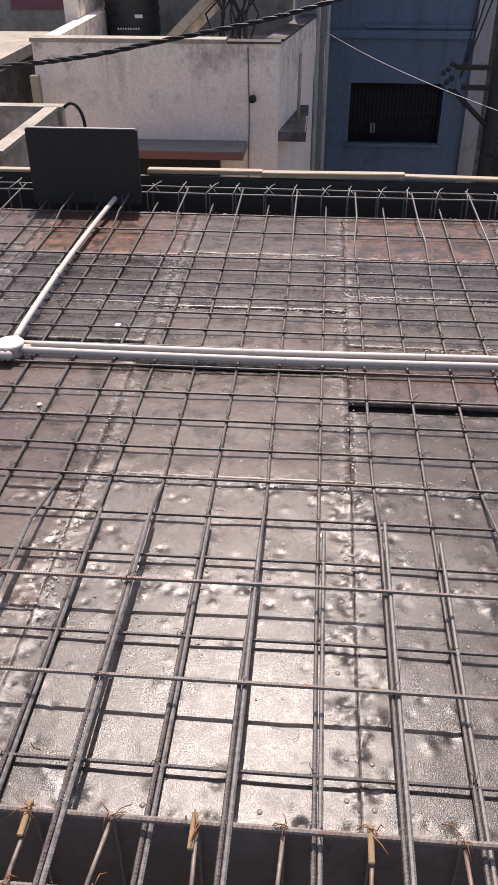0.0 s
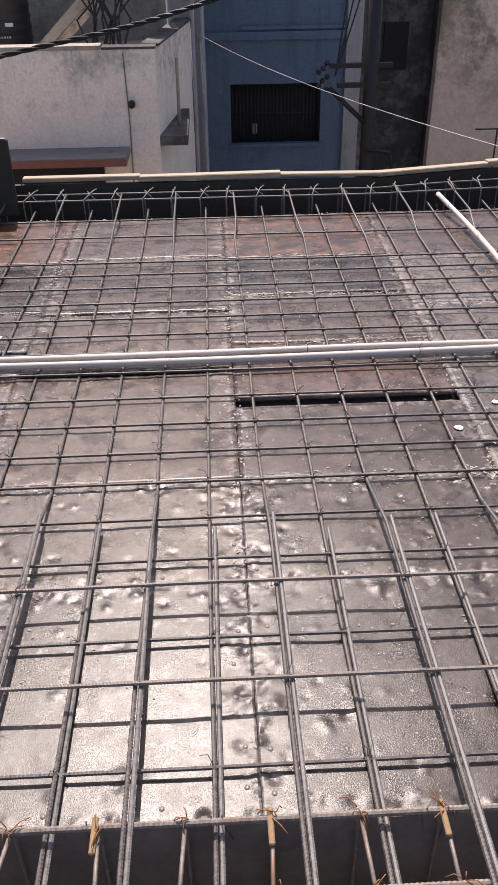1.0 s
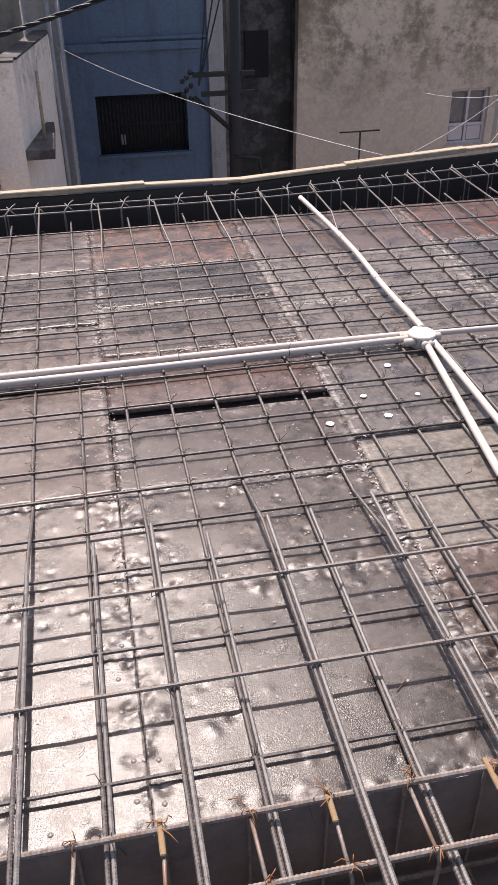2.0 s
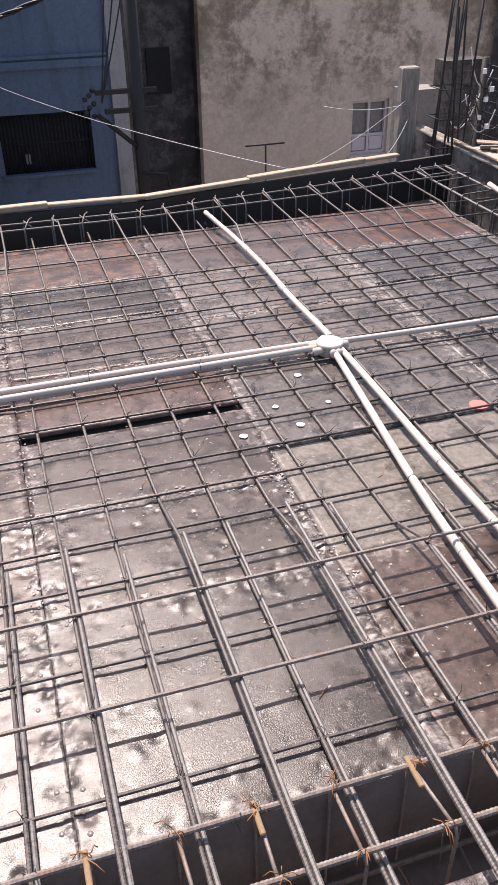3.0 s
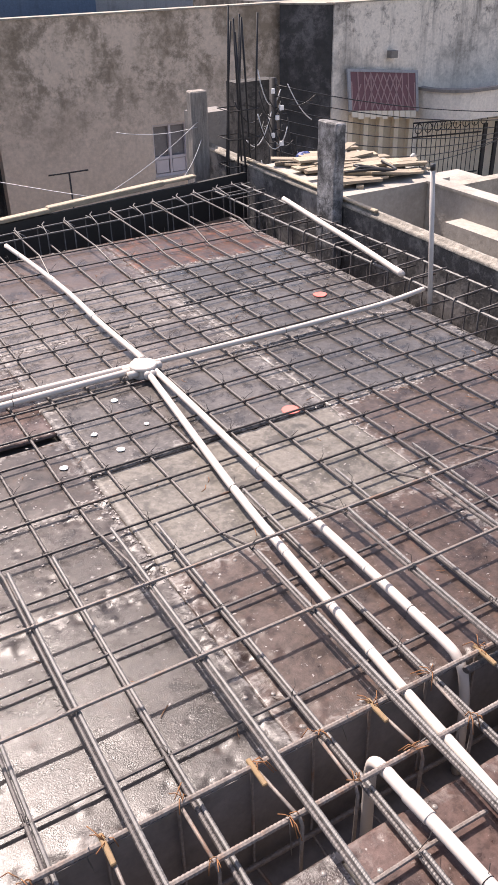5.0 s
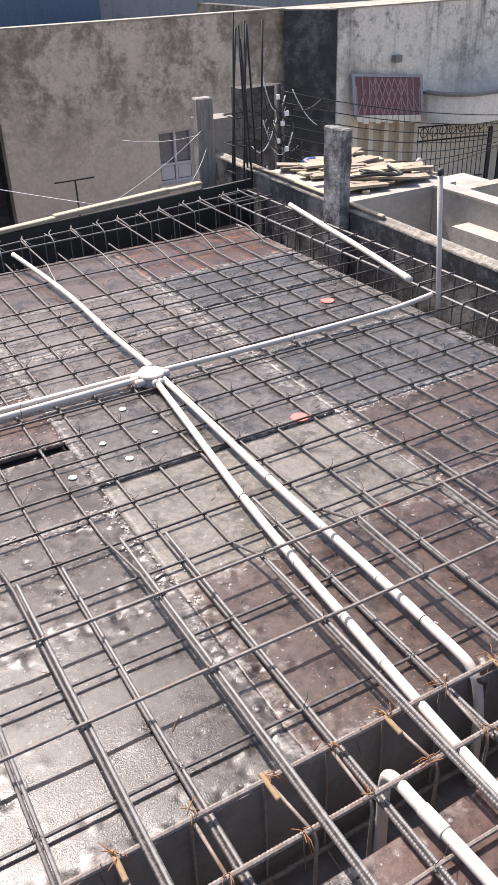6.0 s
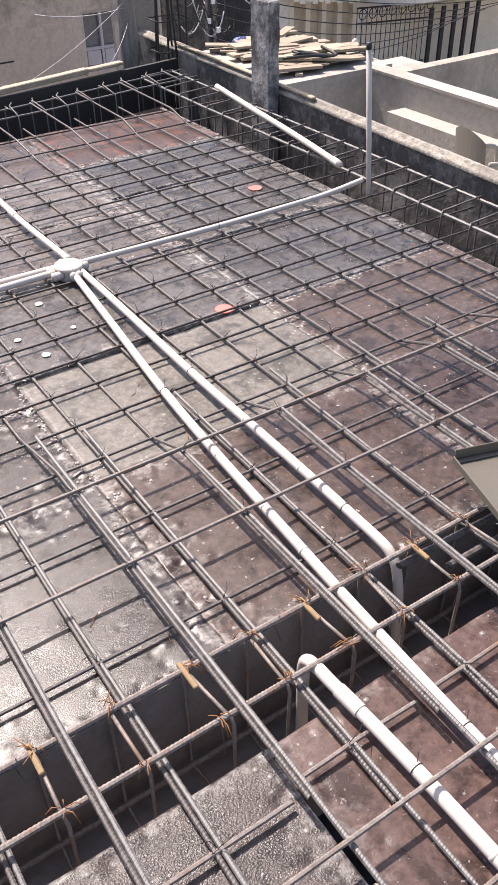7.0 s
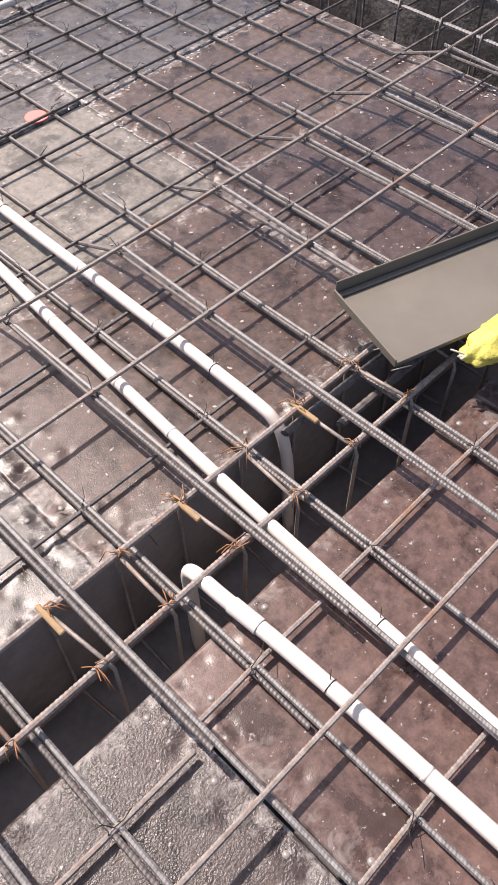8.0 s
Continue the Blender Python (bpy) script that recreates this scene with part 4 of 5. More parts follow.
# ---------- tin pan and bag over the beam ----------
def tin_tray():
    a, b = Vector((1.571, -0.090, 0.110)), Vector((1.487, -0.295, 0.110))
    t = thing("metal_tray", "dull tin tray propped on the beam bars", "tray")
    ux = Vector((0.382, -0.118, 0.0)).normalized()
    uz = ux.cross((a - b).normalized()).normalized()
    uy = uz.cross(ux)
    m = Matrix.Translation(b) @ Matrix((ux, uy, uz)).transposed().to_4x4()
    block("base_sheet", (0.004, 0.60, 0.004, 0.215, 0, 0.003), M_TIN, t, m=m)
    block("side_lip", (0, 0.0038, 0, 0.222, -0.004, 0.016), M_TIN, t, m=m, bevel=0.001)
    block("front_lip", (0.004, 0.60, 0, 0.0038, -0.004, 0.006), M_TIN, t, m=m, bevel=0.001)
    block("back_wall", (0.004, 0.60, 0.2182, 0.222, -0.004, 0.036), M_TIN, t, m=m, bevel=0.001)
    block("stiffener", (0.006, 0.60, 0.204, 0.2175, 0.0032, 0.009), M_TIN, t, m=m, bevel=0.002)
    for k in range(3):
        tube("nail", [m @ Vector((0.03 + 0.012 * k, -0.012 + 0.06 * k, -0.002)), m @ Vector((-0.012, -0.006 + 0.06 * k, 0.0))], 0.0015, M_BAR_LIT, t, "bent steel nail", 5)
    g = thing("plastic_bag", "crumpled yellow plastic bag tied at one end", "bag")
    bm = bmesh.new()
    bmesh.ops.create_icosphere(bm, subdivisions=4, radius=1)
    for v in bm.verts:
        c = v.co.copy()
        f = 1 + 0.22 * noise.noise(c * 2.2) + 0.16 * abs(noise.noise(c * 4.5)) + 0.05 * noise.noise(c * 11)
        v.co = Vector((c.x * 0.085 * f, c.y * 0.042 * f, c.z * 0.03 * f))
    bmesh.ops.transform(bm, matrix=Matrix.Translation((1.694, -0.388, 0.10)) @ Matrix.Rotation(-0.1, 4, 'Z'), verts=bm.verts[:])
    part("body", bm, M_YELLOW, g, "", True)
    runs = []
    for k in range(6):
        a2 = rng.uniform(-.5, .5)
        runs.append(([(1.620, -0.380, 0.10), (1.608, -0.370 + 0.01 * a2, 0.105), (1.592, -0.359 + 0.03 * a2, 0.11 + 0.01 * a2)], 0.002))
    tubes("tied_end", runs, M_CHAIR, g, "pale frayed tie")


tin_tray()

# ---------- parapet side ----------
def parapet():
    w = thing("wall_east", "dark damp rendered parapet wall with rough coping", "parapet wall", kind="structure")
    turn = Matrix.Translation((3.075, 2.8, 0)) @ Matrix.Rotation(radians(-2.2), 4, 'Z')
    block("render", (0, 0.048, -7.0, 1.8, -7.0, 0.125), M_WETWALL, w, m=turn)
    # rough coping, uneven along its run
    bm = bmesh.new()
    prof = [(-0.010, 0.118), (-0.012, 0.132), (0.004, 0.137), (0.018, 0.138), (0.022, 0.149), (0.040, 0.150), (0.052, 0.145), (0.056, 0.118)]
    prev = None
    for k in range(181):
        y = -7.0 + 8.8 * k / 180
        ring = []
        for q, (px, pz) in enumerate(prof):
            n = noise.noise(Vector((y * 5, q * 1.7, 2.2)))
            ring.append(bm.verts.new(turn @ Vector((px + 0.003 * n, y, pz + (0.003 * noise.noise(Vector((y * 4, q * 2.1, 9))) if 0 < q < 7 else 0)))))
        if prev:
            for q in range(7):
                bm.faces.new((prev[q], ring[q], ring[q + 1], prev[q + 1]))
        prev = ring
    bmesh.ops.recalc_face_normals(bm, faces=bm.faces[:])
    part("coping", bm, M_COPING, w, "rough pale cement coping", True)
    for y0, y1, px in ((-0.35, 1.2, -0.005),):
        block("plank", (px, px + 0.03, y0, y1, 0.1515, 0.165), M_TIMBER, w, "pale weathered plank", m=turn, bevel=0.004)


parapet()


def stub(name, x0, x1, y0, y1, z0, z1, material, label):
    c = bmesh.new()
    box(c, x0, x1, y0, y1, z0, z1, bevel=0.008)
    bmesh.ops.subdivide_edges(c, edges=[e for e in c.edges if abs(e.verts[0].co.z - e.verts[1].co.z) > 0.2], cuts=10)
    for v in c.verts:
        v.co += 0.008 * noise.noise_vector(v.co * 9)
    return tagged(part(name, c, material), label, "column")


stub("column_stub", 3.0, 3.068, 2.755, 2.94, -0.375, 0.575, M_CONCRETE, "raw grey concrete column stub beside the parapet")
stub("column_stub", 2.915, 3.045, 4.36, 4.44, -0.6, 0.56, M_COLUMN1, "rough fibrous grey post behind the shutter")
block_low = tagged(block("low_wall", (3.07, 3.34, 4.6, 4.8, -1.5, 0.37), M_LEDGE), "grey plastered low wall behind the column bars", "wall", kind="structure")

starters = thing("column_starter_bars", "tall dark bundle of column starter bars", "reinforcement")
for k, (x, y, tx, ty, h) in enumerate(((3.00, 4.0, .03, .0, 1.10), (3.05, 3.96, .05, .0, 1.03), (3.12, 4.03, -.04, .0, 1.02), (3.19, 3.96, .03, .0, 1.05), (3.05, 4.12, .06, 0, 1.0), (3.15, 4.12, .0, -.05, 1.04), (3.10, 3.94, -.06, 0, .95), (3.22, 4.08, -.05, 0, 1.0))):
    tube("starter_bar", [(x, y, -0.3), (x, y, 0.1), (x + tx * .5, y + ty * .5, 0.1 + h * 0.5), (x + tx, y + ty, h)], 0.007, M_IRON, starters, "", 6)
for z in (0.12, 0.3, 0.48):
    tube("link", [(2.99, 3.94, z), (3.21, 3.94, z), (3.21, 4.12, z), (2.99, 4.12, z), (2.99, 3.94, z)], 0.004, M_IRON, starters, "", 5)

pole = thing("plastic_riser", "upright grey plastic pipe beside the parapet", "pipe")
tube("pipe", [(2.680, 1.53, -0.1), (2.655, 1.53, 0.2), (2.615, 1.53, 0.615)], 0.0108, M_PVC_OLD, pole, "", 14)
tube("cap", [(2.615, 1.53, 0.615), (2.613, 1.53, 0.64)], 0.0113, M_TAPE, pole, "dark taped end", 14)


# ---------- neighbouring terrace ----------
def terrace():
    t = thing("terrace", "pale neighbouring roof terrace below the parapet", "terrace", kind="structure")
    block("slab", (3.45, 7.6, -2.5, 6.6, -7.0, -1.0), M_TERRACE, t)
    block("raised_slab", (4.12, 5.23, 4.2, 5.5, -1.05, -0.30), M_TERRACE, t)
    block("low_wall", (4.98, 5.10, -2.5, 4.19, -1.05, -0.312), M_TERRACE, t)
    block("wall_top", (4.965, 5.115, -2.5, 4.19, -0.310, -0.29), M_TERRACE, t, "sunlit coping")
    block("step", (4.80, 4.978, -2.5, 3.75, -1.05, -0.50), M_TERRACE, t)
    block("drain_ridge", (5.11, 7.4, 4.3, 4.42, -1.05, -0.42), M_CREAM, t)
    pile = thing("plank_pile", "untidy pile of pale scrap planks", "plank pile")
    r = random.Random(4)
    for k in range(64):
        L, w = r.uniform(0.2, 0.6), r.uniform(0.05, 0.16)
        z = -0.297 + 0.0035 * (k // 3) + r.uniform(0, .01)
        m = Matrix.Translation((r.uniform(4.36, 5.0), r.uniform(4.36, 5.38), z)) @ Matrix.Rotation(r.choice((-0.35, -0.35, -0.2, 0.9)) + r.uniform(-.3, .3), 4, 'Z') @ Matrix.Rotation(r.uniform(-.05, .05), 4, 'Y')
        block("plank", (-L / 2, L / 2, -w / 2, w / 2, 0, r.uniform(.01, .022)), M_PLANK if k % 4 else M_TIMBER, pile, m=m)
    runs = []
    for k in range(3):
        runs.append((smooth_run([(4.35 + .1 * k, 4.5, -.2), (4.55, 4.42 + .1 * k, -.19), (4.8, 4.4, -.22), (4.85, 4.65, -.2)], 5), 0.012))
    tubes("hose", runs, M_CABLE, pile, "coil of black hose")
    bm = bmesh.new()
    bmesh.ops.create_icosphere(bm, subdivisions=3, radius=1)
    for v in bm.verts:
        c = v.co.copy()
        f = 1 + 0.35 * noise.noise(c * 2.0) + 0.2 * noise.noise(c * 5)
        v.co = Vector((4.56 + c.x * 0.075 * f, 5.42 + c.y * 0.05 * f, -0.262 + c.z * 0.045 * f))
    tagged(part("plastic_scrap", bm, M_BLUESCRAP, None, "", True), "crumpled blue plastic scrap beside the planks", "scrap")
    e = thing("vent_pipe", "small white bent vent pipe behind the planks", "pipe")
    tube("pipe", smooth_run([(5.82, 5.35, -1.0), (5.82, 5.35, -0.44), (5.815, 5.35, -0.405), (5.79, 5.34, -0.392), (5.765, 5.33, -0.41)], 4), 0.020, M_PVC, e, "", 10)
    chair()


def chair():
    """Moulded armchair: seat, legs, arms and a curved back."""
    c = thing("plastic_chair", "beige moulded plastic armchair on the terrace", "chair", at=(4.45, 2.37, -1.0))
    c.scale = (0.72, 0.72, 1.0)
    c.rotation_euler = (0, 0, radians(76))
    block("seat", (-0.22, 0.22, -0.22, 0.22, 0.40, 0.43), M_CHAIR, c, bevel=0.01)
    for sx in (-1, 1):
        for sy in (-1, 1):
            tube("leg", [(sx * 0.24, sy * 0.24, 0), (sx * 0.2, sy * 0.2, 0.41)], 0.022, M_CHAIR, c, "", 8)
        tube("armrest", smooth_run([(sx * .24, -.22, .41), (sx * .25, -.2, .58), (sx * .25, 0, .61), (sx * .24, .2, .62)], 5), 0.02, M_CHAIR, c, "", 8)
    bm = bmesh.new()
    for k in range(9):
        a = -0.9 + 1.8 * k / 8
        x, y = 0.24 * math.sin(a) / math.sin(.9), 0.15 + 0.10 * math.cos(a)
        h = 0.74 + 0.06 * math.cos(a * 1.5)
        bm.verts.new((x, y, 0.42))
        bm.verts.new((x, y + 0.05, h))
    bm.verts.ensure_lookup_table()
    for k in range(8):
        bm.faces.new((bm.verts[2 * k], bm.verts[2 * k + 2], bm.verts[2 * k + 3], bm.verts[2 * k + 1]))
    bmesh.ops.solidify(bm, geom=bm.faces[:], thickness=0.015)
    part("backrest", bm, M_CHAIR, c)


terrace()


# ---------- far houses ----------
def white_house():
    h = thing("white_house", "weathered white plastered house with flat roof", "house")
    block("wall", (-3.68, -0.60, 10.0, 10.2, -7.0, -0.16), M_WHITEWALL, h)
    flank = Matrix.Translation((-0.60, 10.0, 0)) @ Matrix.Rotation(math.atan2(2.7, 0.42), 4, 'Z')
    block("wall", (0.0, 2.73, 0.001, 0.2, -7.0, -0.16), M_WHITEWALL, h, m=flank)
    block("wall", (-3.68, -3.48, 10.2, 14.0, -7.0, -0.16), M_WHITEWALL, h)
    block("roof", (-3.48, -0.80, 10.2, 14.0, -0.75, -0.6), M_CREAM, h)
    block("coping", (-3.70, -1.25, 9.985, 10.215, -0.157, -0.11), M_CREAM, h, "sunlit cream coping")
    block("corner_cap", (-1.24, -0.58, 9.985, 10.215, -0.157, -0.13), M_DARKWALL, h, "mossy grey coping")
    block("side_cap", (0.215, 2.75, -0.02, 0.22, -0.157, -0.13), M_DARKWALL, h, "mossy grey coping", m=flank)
    block("sunshade", (-2.65, -1.00, 9.45, 9.998, -1.40, -1.30), M_LEDGE, h, "grey cement sunshade")
    block("sunshade_edge", (-2.65, -1.00, 9.435, 9.448, -1.40, -1.315), M_REDTRIM, h, "oxide red front edge")
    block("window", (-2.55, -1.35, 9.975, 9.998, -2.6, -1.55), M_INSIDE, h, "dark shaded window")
    tube("vent_hole", [(-0.92, 9.996, -0.78), (-0.92, 9.94, -0.785)], 0.045, M_TANK, h, "black drain pipe stub", 12)
    tube("crack_line", [(-0.98, 9.995, -0.2), (-0.965, 9.99, -1.0), (-0.99, 9.99, -2.2)], 0.008, M_LEDGE, h, "thin drain line", 5)
    # The building's shade on this ledge is put into its dark colour.
    block("side_ledge", (-0.598, -0.24, 10.0, 11.6, -1.30, -1.18), M_DARKWALL, h, "cement ledge coloured dark as if shaded")
    block("side_opening", (-0.598, -0.57, 10.2, 10.7, -2.2, -1.35), M_INSIDE, h, "dark opening")
    tube("timber_prop", [(-0.35, 10.6, -0.35), (-0.36, 10.55, -1.25)], 0.025, M_TIMBER, h, "pale timber prop", 6)
    for x, r in ((-0.50, .03), (-0.16, .035), (-0.02, .03)):
        tube("downpipe", [(x, 12.6, 0.6), (x, 12.6, -7.0)], r, M_GREYWALL, h, "grey downpipe", 8)
    block("pier", (-0.56, 0.02, 12.7, 14.1, -7.0, 1.6), M_GREYWALL, h, "grey plastered pier")
    t = thing("water_tank", "ribbed black plastic roof water tank", "water tank", at=(-3.1, 13.4, -0.6))
    bm = bmesh.new()
    prev = None
    for k in range(26):
        z = 0.05 * k
        r = 0.42 + (0.018 if k % 3 == 0 else 0) - (0.0 if k < 21 else (k - 21) * 0.075)
        ring = [bm.verts.new((r * math.cos(2 * math.pi * q / 26), r * math.sin(2 * math.pi * q / 26), z)) for q in range(26)]
        if prev:
            for q in range(26):
                bm.faces.new((prev[q], prev[(q + 1) % 26], ring[(q + 1) % 26], ring[q]))
        prev = ring
    bm.faces.new(prev)
    part("shell", bm, M_TANK, t, "", True)
    for k in range(9):
        block("lettering_bar", (-0.16 + 0.04 * k, -0.14 + 0.04 * k, -0.43, -0.42, 0.20, 0.225), M_WHITE, t, "pale dash of unreadable print")
    for z in (0.36,):
        block("brand_bar", (0.12, 0.24, -0.425, -0.415, z, z + 0.05), M_WHITE, t, "white bar of print")
    s = thing("roof_stair", "sloping concrete stair slab on the roof", "stair")
    m = Matrix.Translation((-2.35, 11.4, -0.55)) @ Matrix.Rotation(radians(-42), 4, 'Y')
    block("slope_slab", (0, 2.6, 0, 0.9, 0, 0.13), M_CREAM, s, m=m)
    block("under_slab", (0.05, 2.5, 0.05, 0.85, -0.12, -0.005), M_BROWNWALL, s, m=m)
    f = thing("roof_scrap", "tangle of dark rods on the roof corner", "scrap")
    runs = []
    r = random.Random(3)
    for k in range(16):
        x = r.uniform(-1.5, -0.95)
        runs.append(([(x, 10.5, -0.5), (x + r.uniform(-.25, .25), 10.6, 0.1), (x + r.uniform(-.5, .5), 10.7, 0.65)], 0.014))
    for pts, rad in runs:
        tube("rod", pts, rad, M_IRON, f, "", 5)
    b = thing("back_house", "cream and maroon house behind the tank", "house")
    block("wall", (-7.0, 0.0, 15.0, 15.3, -7.0, 3.5), M_CREAM, b)
    block("maroon_band", (-5.6, -3.9, 14.97, 14.998, -0.35, 3.5), M_MAROON, b, "maroon painted wall")
    block("side_wall", (-3.85, -3.65, 12.2, 14.8, -1.0, 0.1), M_WHITEWALL, b)
    l = thing("left_house", "low house with pale roof slab", "house")
    block("roof", (-8.5, -4.1, 9.6, 12.4, -0.5, -0.36), M_CREAM, l)
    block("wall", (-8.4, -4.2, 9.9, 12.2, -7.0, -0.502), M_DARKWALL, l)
    block("wing_wall", (-6.0, -2.18, 6.0, 6.09, -7.0, -0.10), M_BROWNWALL, l)
    block("wing_coping", (-6.0, -2.17, 5.98, 6.10, -0.098, -0.065), M_CREAM, l, "sunlit cement coping")
    block("wing_side", (-2.30, -2.21, 4.6, 5.968, -7.0, -0.10), M_BROWNWALL, l)
    block("wing_side_coping", (-2.31, -2.20, 4.6, 5.968, -0.098, -0.065), M_CREAM, l, "sunlit cement coping")
    tube("hose_loop", smooth_run([(-2.2, 6.05, -.1), (-2.1, 6.05, -.05), (-2.02, 6.04, -.15), (-2.0, 6.04, -.4)], 5), 0.014, M_CABLE, l, "black hose loop", 6)
    block("timber_post", (-3.66, -3.56, 9.7, 9.8, -7.0, -0.5), M_TIMBER, l, "pale post")


white_house()


def blue_house():
    h = thing("blue_house", "blue painted house with barred window", "house")
    x0, x1, wx0, wx1, wz0, wz1 = 0.02, 2.36, 0.42, 1.97, -2.28, -1.31
    wall_with_opening("wall", x0, x1, wx0, wx1, 14.0, 14.25, -7, 3.2, wz0, wz1, M_BLUEWALL, h)
    block("band", (0.02, 2.36, 13.93, 13.998, -0.62, -0.50), M_BLUEWALL, h)
    block("band", (0.6, 2.36, 13.95, 13.998, -0.47, -0.42), M_BLUEWALL, h)
    block("pier", (2.36, 2.62, 13.9, 14.3, -7, 3.2), M_GREYWALL, h, "pale grey pier")
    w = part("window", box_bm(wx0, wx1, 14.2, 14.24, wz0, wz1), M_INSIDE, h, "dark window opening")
    block("sill", (wx0 - .05, wx1 + .05, 13.93, 13.998, wz0 - 0.05, wz0 - 0.002), M_BLUEWALL, w)
    for k in range(24):
        x = wx0 + (wx1 - wx0) * (k + .5) / 24
        tube("window_bar", [(x, 14.06, wz0), (x, 14.06, wz1)], 0.010, M_IRON, w, "", 5)
    for z in (wz0 + .02, (wz0 + wz1) / 2, wz1 - .02):
        tube("window_rail", [(wx0, 14.07, z), (wx1, 14.07, z)], 0.014, M_IRON, w, "", 5)
    block("pale_bottle", (0.80, 0.88, 14.1, 14.16, wz0 + .14, wz0 + .3), M_GREYWALL, w, "small pale bottle")
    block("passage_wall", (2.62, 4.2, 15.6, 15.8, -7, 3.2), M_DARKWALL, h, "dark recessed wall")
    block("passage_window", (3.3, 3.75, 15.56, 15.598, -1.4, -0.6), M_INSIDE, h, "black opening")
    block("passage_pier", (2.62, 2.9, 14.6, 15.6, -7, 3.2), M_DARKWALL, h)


def box_bm(*d):
    bm = bmesh.new()
    box(bm, *d)
    return bm


blue_house()


def utility_pole(x, y, z1, label):
    p = thing("utility_pole", label, "pole")
    tube("mast", [(x, y, -7), (x, y, z1)], 0.10, M_IRON, p, "", 10)
    block("cross_arm", (x - 0.62, x + 0.3, y - .05, y + .05, -0.75, -0.69), M_IRON, p)
    block("cross_arm", (x - 0.50, x + 0.3, y - .05, y + .05, -1.02, -0.96), M_IRON, p)
    tube("brace", [(x - 0.62, y - .06, -1.02), (x - 0.08, y - .06, -1.5)], 0.04, M_IRON, p, "", 6)
    tube("brace", [(x - .05, y - .1, -1.9), (x + 0.35, y - .1, -1.95), (x + 0.42, y - .1, -2.3)], 0.025, M_IRON, p, "", 6)
    for k in range(7):
        bm = bmesh.new()
        bmesh.ops.create_uvsphere(bm, u_segments=8, v_segments=6, radius=0.04)
        bmesh.ops.transform(bm, matrix=Matrix.Translation((x - 0.66 - 0.06 * (k % 3), y - 0.05 * (k % 2), -0.68 - 0.06 * k)), verts=bm.verts[:])
        part("insulator", bm, M_TANK, p, "dark glazed insulator", True)
    runs = [(sag((x - .55, y - .1, -0.85), (x + 0.7 - .3 * k, y + 1.5, 2.6), 0.15), 0.012) for k in range(3)]
    tubes("cable", runs, M_CABLE, p, "black service cable")


utility_pole(2.45, 12.0, 2.0, "black iron utility pole with insulators and cross arms")


def brown_house():
    h = thing("brown_house", "mildewed brown plastered house with one window", "house")
    x0, x1, wx0, wx1, wz0, wz1 = 4.18, 10.32, 7.27, 8.07, -2.74, -1.69
    wall_with_opening("wall", x0, x1, wx0, wx1, 15.0, 15.25, -7, 0.33, wz0, wz1, M_BROWNWALL, h)
    # Side wall takes a darker plaster than the front.
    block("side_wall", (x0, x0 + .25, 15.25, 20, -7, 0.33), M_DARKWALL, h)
    block("roof", (x0 + .25, x1, 15.25, 20, -0.2, 0.0), M_CREAM, h)
    block("coping", (x0 - .02, x1 + .02, 14.98, 15.27, 0.332, 0.36), M_CREAM, h, "sunlit parapet coping")
    w = block("window", (wx0, wx1, 15.16, 15.2, wz0, wz1), M_GLASS, h, "window with grey wooden shutters")
    for xa in (wx0, (wx0 + wx1) / 2 - .02, wx1 - .05):
        block("frame_post", (xa, xa + .05, 15.08, 15.15, wz0, wz1), M_WINFRAME, w)
    for za in (wz0, wz0 + .34, wz1 - .06):
        block("frame_rail", (wx0, wx1, 15.09, 15.14, za, za + .055), M_WINFRAME, w)
    for xa in (wx0 + .07, (wx0 + wx1) / 2 + .05):
        block("shutter_panel", (xa, xa + .29, 15.10, 15.13, wz0 + .07, wz0 + .33), M_WINFRAME, w)
    block("sill", (wx0 - .06, wx1 + .06, 14.93, 14.998, wz0 - .07, wz0 - .003), M_BROWNWALL, w)
    r = thing("rear_block", "grey blue building behind the brown parapet", "house")
    block("wall", (3.0, 9.0, 22, 22.4, -7, 4.0), M_BLUEWALL, r)
    block("wing", (9.0, 26.0, 22.5, 22.9, -7, 4.0), M_GREYWALL, r)
    a = thing("aerial", "thin iron T-shaped aerial", "aerial")
    tube("mast", [(4.46, 12, -7), (4.46, 12, -1.66)], 0.015, M_IRON, a, "", 6)
    tube("bar", [(4.12, 12, -1.66), (4.78, 12, -1.66)], 0.014, M_IRON, a, "", 6)


brown_house()


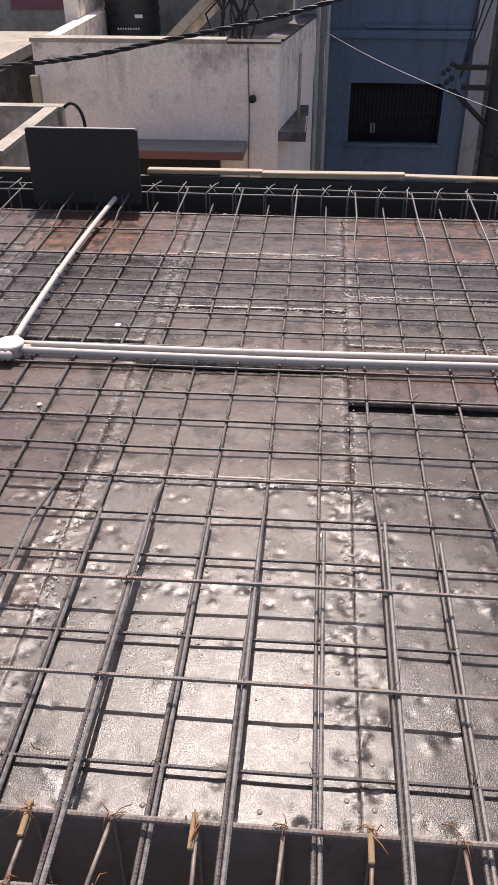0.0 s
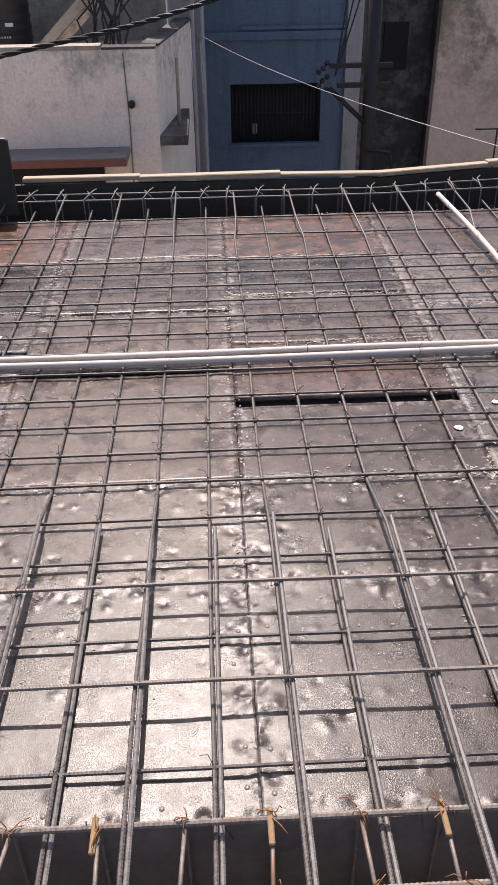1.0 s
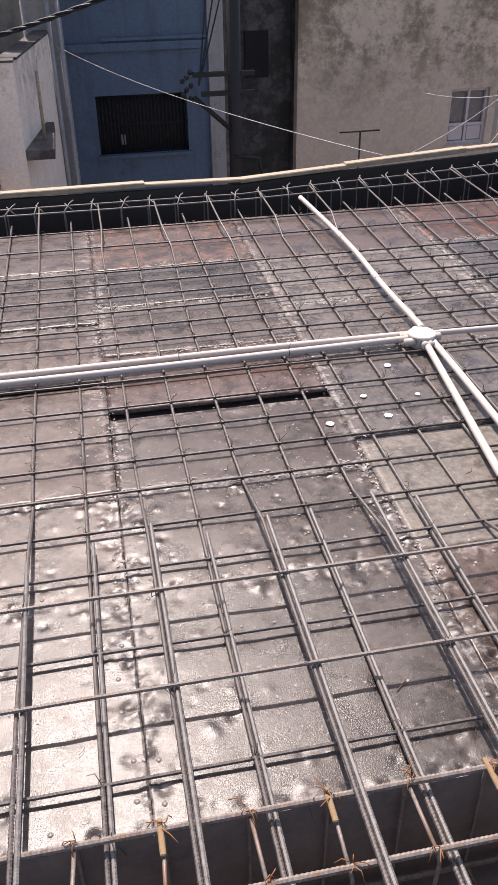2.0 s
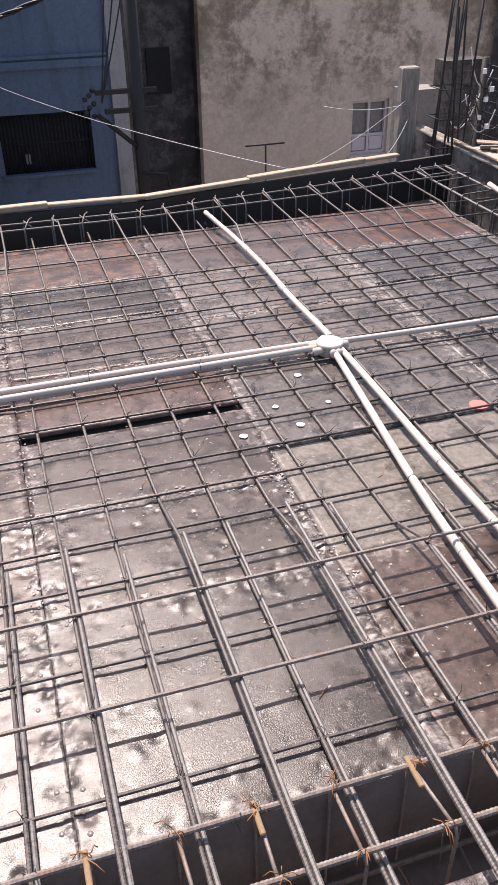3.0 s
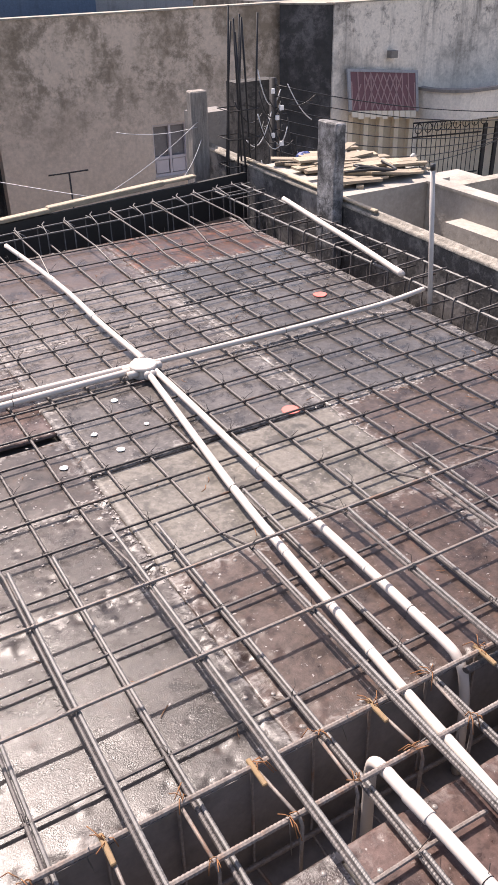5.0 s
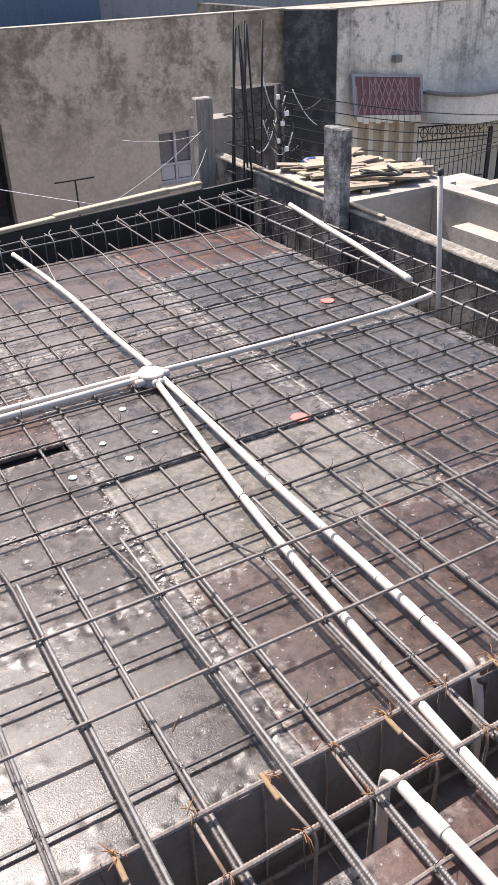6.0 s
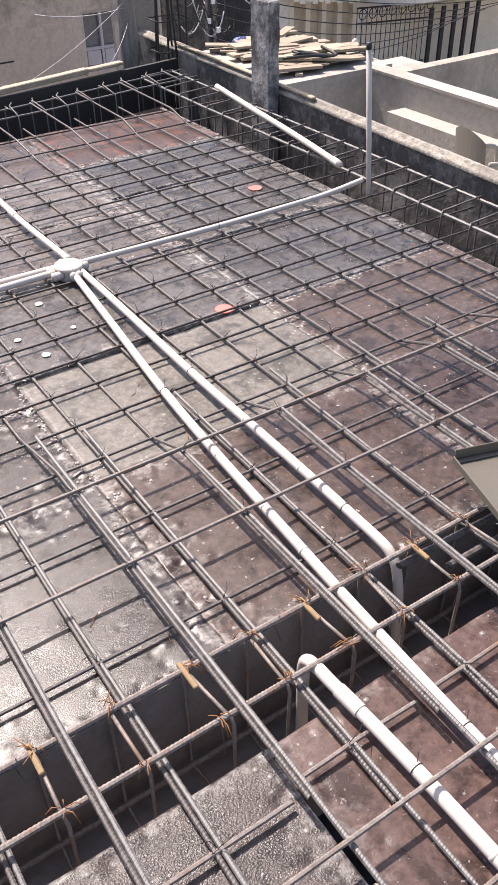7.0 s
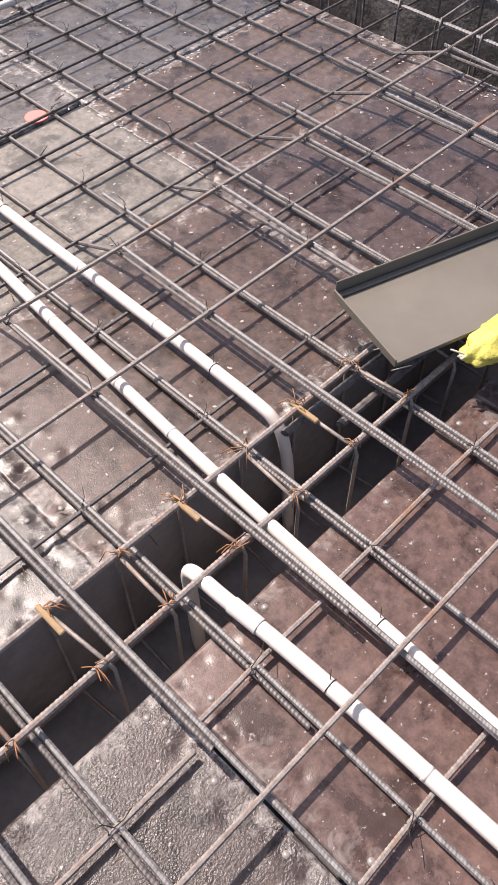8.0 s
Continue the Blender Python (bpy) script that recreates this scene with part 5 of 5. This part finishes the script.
def right_house():
    d = thing("dark_house", "soot-dark flank of the corner house", "house")
    a, b = Vector((10.16, 14.8, 0)), Vector((10.86, 13.93, 0))
    run = b - a
    m = Matrix.Translation(a) @ Matrix.Rotation(math.atan2(run.y, run.x), 4, 'Z')
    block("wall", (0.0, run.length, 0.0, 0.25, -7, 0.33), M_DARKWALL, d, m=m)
    block("coping", (-0.02, run.length, -0.03, 0.28, 0.332, 0.36), M_CREAM, d, "pale worn coping", m=m)
    block("roof_slab", (10.95, 19.0, 14.4, 19.0, 0.0, 0.12), M_CREAM, d, "pale roof slab behind the parapet")
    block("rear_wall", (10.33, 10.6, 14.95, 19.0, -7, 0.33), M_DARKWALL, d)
    h = thing("streaked_house", "rain-streaked white house with red awning", "house")
    x0, x1, wx0, wx1, wz0, wz1 = 10.87, 19.0, 11.30, 13.1, -4.2, -1.75
    wall_with_opening("wall", x0, x1, wx0, wx1, 13.9, 14.15, -7, 0.34, wz0, wz1, M_HOUSEWALL, h)
    block("coping", (x0 - .02, x1, 13.88, 14.17, 0.342, 0.37), M_CREAM, h, "sunlit parapet coping")
    w = block("door", (wx0, wx1, 14.0, 14.1, wz0, wz1), M_DOORPANEL, h, "cream double door with posts")
    for k in range(5):
        x = wx0 + (wx1 - wx0 - .12) * k / 4
        block("door_post", (x, x + .12, 13.88, 13.998, wz0, wz1), M_DOOR, w)
    block("floor_slab", (10.99, 19, 10.5, 13.9, -7, -4.2), M_TERRACE, h)
    a = thing("awning", "faded red sheet awning in a pale frame", "awning")
    m = Matrix.Translation((11.13, 13.84, -0.84)) @ Matrix.Rotation(radians(5.5), 4, 'Y') @ Matrix.Rotation(radians(-16), 4, 'X') @ Matrix.Diagonal((1.16, 1, 1.12, 1))
    block("sheet", (0.1, 1.6, -0.02, 0.0, -0.72, -0.05), M_REDAWN, a, m=m)
    for dim in ((0.04, .1, -.03, .01, -0.74, 0.0), (1.6, 1.66, -.03, .01, -0.74, 0.0), (.1, 1.6, -.03, .01, -.05, 0.0)):
        block("frame_strip", dim, M_GREYWALL, a, m=m)
    for k in range(11):
        m2 = m @ Matrix.Translation((0.12 + 0.145 * k, -0.024, -0.72))
        for s in (-1, 1):
            block("lattice_strip", (-0.012, 0.012, -0.004, 0.0, 0, 0.72 if 0 < k < 10 else .5), M_LATTICE, a, m=m2 @ Matrix.Rotation(s * 0.42, 4, 'Y') if (k > 3 or s > 0) and (k < 7 or s < 0) else m2)
        block("scallop", (0.1 + 0.137 * k, 0.22 + 0.137 * k, -0.03, -0.004, -0.84 - 0.03 * (k % 2), -0.725), M_DOOR, a, "faded scalloped fringe", m=m)
    v = thing("wall_vent", "small weathered drain outlet stain on the wall", "vent")
    block("spout", (12.25, 12.42, 13.75, 13.898, -0.72, -0.58), M_LEDGE, v)
    # balcony with a rounded end and a stained solid front
    rim = [(13.15 + 0.75 * (1 - math.cos(t)), 13.88 - 1.0 * math.sin(t)) for t in (math.pi / 2 * k / 9 for k in range(10))] + [(19.0, 12.88)]
    for name, z0, z1, grow, mt, lab in (("balcony_front", -1.98, -1.42, 0.0, M_HOUSEWALL, ""), ("balcony_rim", -1.419, -1.36, 0.04, M_LEDGE, "mossy grey rim")):
        bm = bmesh.new()
        out = [(x - grow * (1 if x < 13.9 else 0), y - grow) for x, y in rim]
        inn = [(x + 0.12 + grow, y + (0.12 if x > 13.3 else 0)) for x, y in rim]
        g4 = [[bm.verts.new((*q, z)) for q in line] for line in (out, inn) for z in (z0, z1)]
        for u, v in ((0, 1), (1, 3), (3, 2), (2, 0)):
            for k in range(len(rim) - 1):
                bm.faces.new((g4[u][k], g4[u][k + 1], g4[v][k + 1], g4[v][k]))
        bmesh.ops.recalc_face_normals(bm, faces=bm.faces[:])
        part(name, bm, mt, h, lab)
    block("balcony_slab", (13.95, 19, 13.02, 13.89, -1.97, -1.80), M_LEDGE, h, "stained balcony slab")
    g = thing("iron_gate", "dark wrought iron gate with curled tops", "gate")
    for k in range(15):
        x = 12.52 + 0.135 * k
        tube("gate_bar", [(x, 13.2, -4.0), (x, 13.2, -1.95 - 0.012 * k)], 0.009, M_IRON, g, "", 5)
        if k % 2 == 0:
            tube("scroll", [(x + 0.135 + 0.10 * math.cos(q), 13.18, -2.08 + 0.10 * math.sin(q)) for q in (j * 0.6 for j in range(11))], 0.010, M_IRON, g, "", 5)
    for z in (-1.95, -2.24, -3.1):
        tube("gate_rail", [(12.5, 13.19, z), (14.5, 13.19, z - 0.1)], 0.018, M_IRON, g, "", 5)
    block("grille_shadow", (13.25, 19, 13.85, 13.898, -4.2, -2.25), M_DOOR, h, "pale porch wall")
    for k in range(5):
        block("grille_panel", (14.7 + .36 * k, 14.80 + .36 * k, 13.3, 13.35, -4.2, -2.2), M_IRON, g)


right_house()


# ---------- wires ----------
# Black wall stands in for a dark hole, the darkness set in its colour.
tagged(block("shed_wall", (6.70, 7.40, 10.5, 10.8, -7, -0.37), M_SHED), "black shed wall filling the dark hole behind the cables", "shed")


def overhead():
    u = thing("cable_post", "thin dark post with tangled cables", "pole")
    tube("mast", [(6.43, 9, -7), (6.43, 9, -0.12)], 0.05, M_IRON, u, "", 8)
    r = random.Random(9)
    runs = []
    for k in range(22):
        a = Vector((6.43 + r.uniform(-.2, .2), 9 + r.uniform(-.1, .1), r.uniform(-1.2, -.15)))
        b = a + Vector((r.uniform(-.5, .4), r.uniform(-.2, .1), r.uniform(-.5, .5)))
        runs.append((sag(a, b, r.uniform(.05, .35), 8), 0.008))
    for pts, rad in runs:
        tube("tangled_cable", pts, rad, M_CABLE if len(u.children) % 3 else M_WHITEWIRE, u, "", 5)
    for k in range(5):
        block("clip", (6.36 + .06 * (k * 2 % 3), 6.40 + .07 * (k * 2 % 3), 8.90, 8.93, -0.3 - .17 * k - .05 * (k % 2), -0.24 - .17 * k - .05 * (k % 2)), M_WHITE, u, "white cable clip")
    runs = []
    for k in range(7):
        runs.append((sag((6.43, 8.95, -0.2 - 0.14 * k), (12.5, 8.6 + .3 * k, -1.0 - 0.12 * k), 0.2 + .03 * k), 0.007))
    for pts, rad in runs:
        tube("line", pts, rad, M_CABLE, u, "slack service line", 4)
    w = thing("twisted_cable", "thick twisted black overhead cable", "cable")
    base = smooth_run([(-5.0, 7, -0.12), (-3.016, 7, 0.061), (-2.212, 7, 0.156), (-1.427, 7, 0.302), (-0.67, 7, 0.443), (-0.038, 7, 0.601), (0.8, 7, 0.86), (1.8, 7, 1.25), (4.0, 7, 2.4)], 20)
    for s in (0, 2.1, 4.2):
        tube("strand", [p + Vector((0, 0.013 * math.cos(k * .55 + s), 0.013 * math.sin(k * .55 + s))) for k, p in enumerate(base)], 0.011, M_CABLE, w, "", 5)
    n = thing("thin_wire", "thin white wire strung between the houses", "wire")
    tube("wire", sag((-0.102, 12.0, -0.245), (1.915, 3.75, 0.125), 0.10, 20), 0.0024, M_WHITEWIRE, n, "", 4)
    for k, (a, b) in enumerate((((1.95, 3.72, .12), (2.95, 4.35, .36)), ((2.55, 3.82, .13), (2.95, 4.3, .25)), ((2.4, 4.5, .33), (2.95, 4.35, .33)))):
        tube("loose_wire", sag(a, b, .03, 8), 0.0022, M_WHITEWIRE, n, "", 4)


overhead()
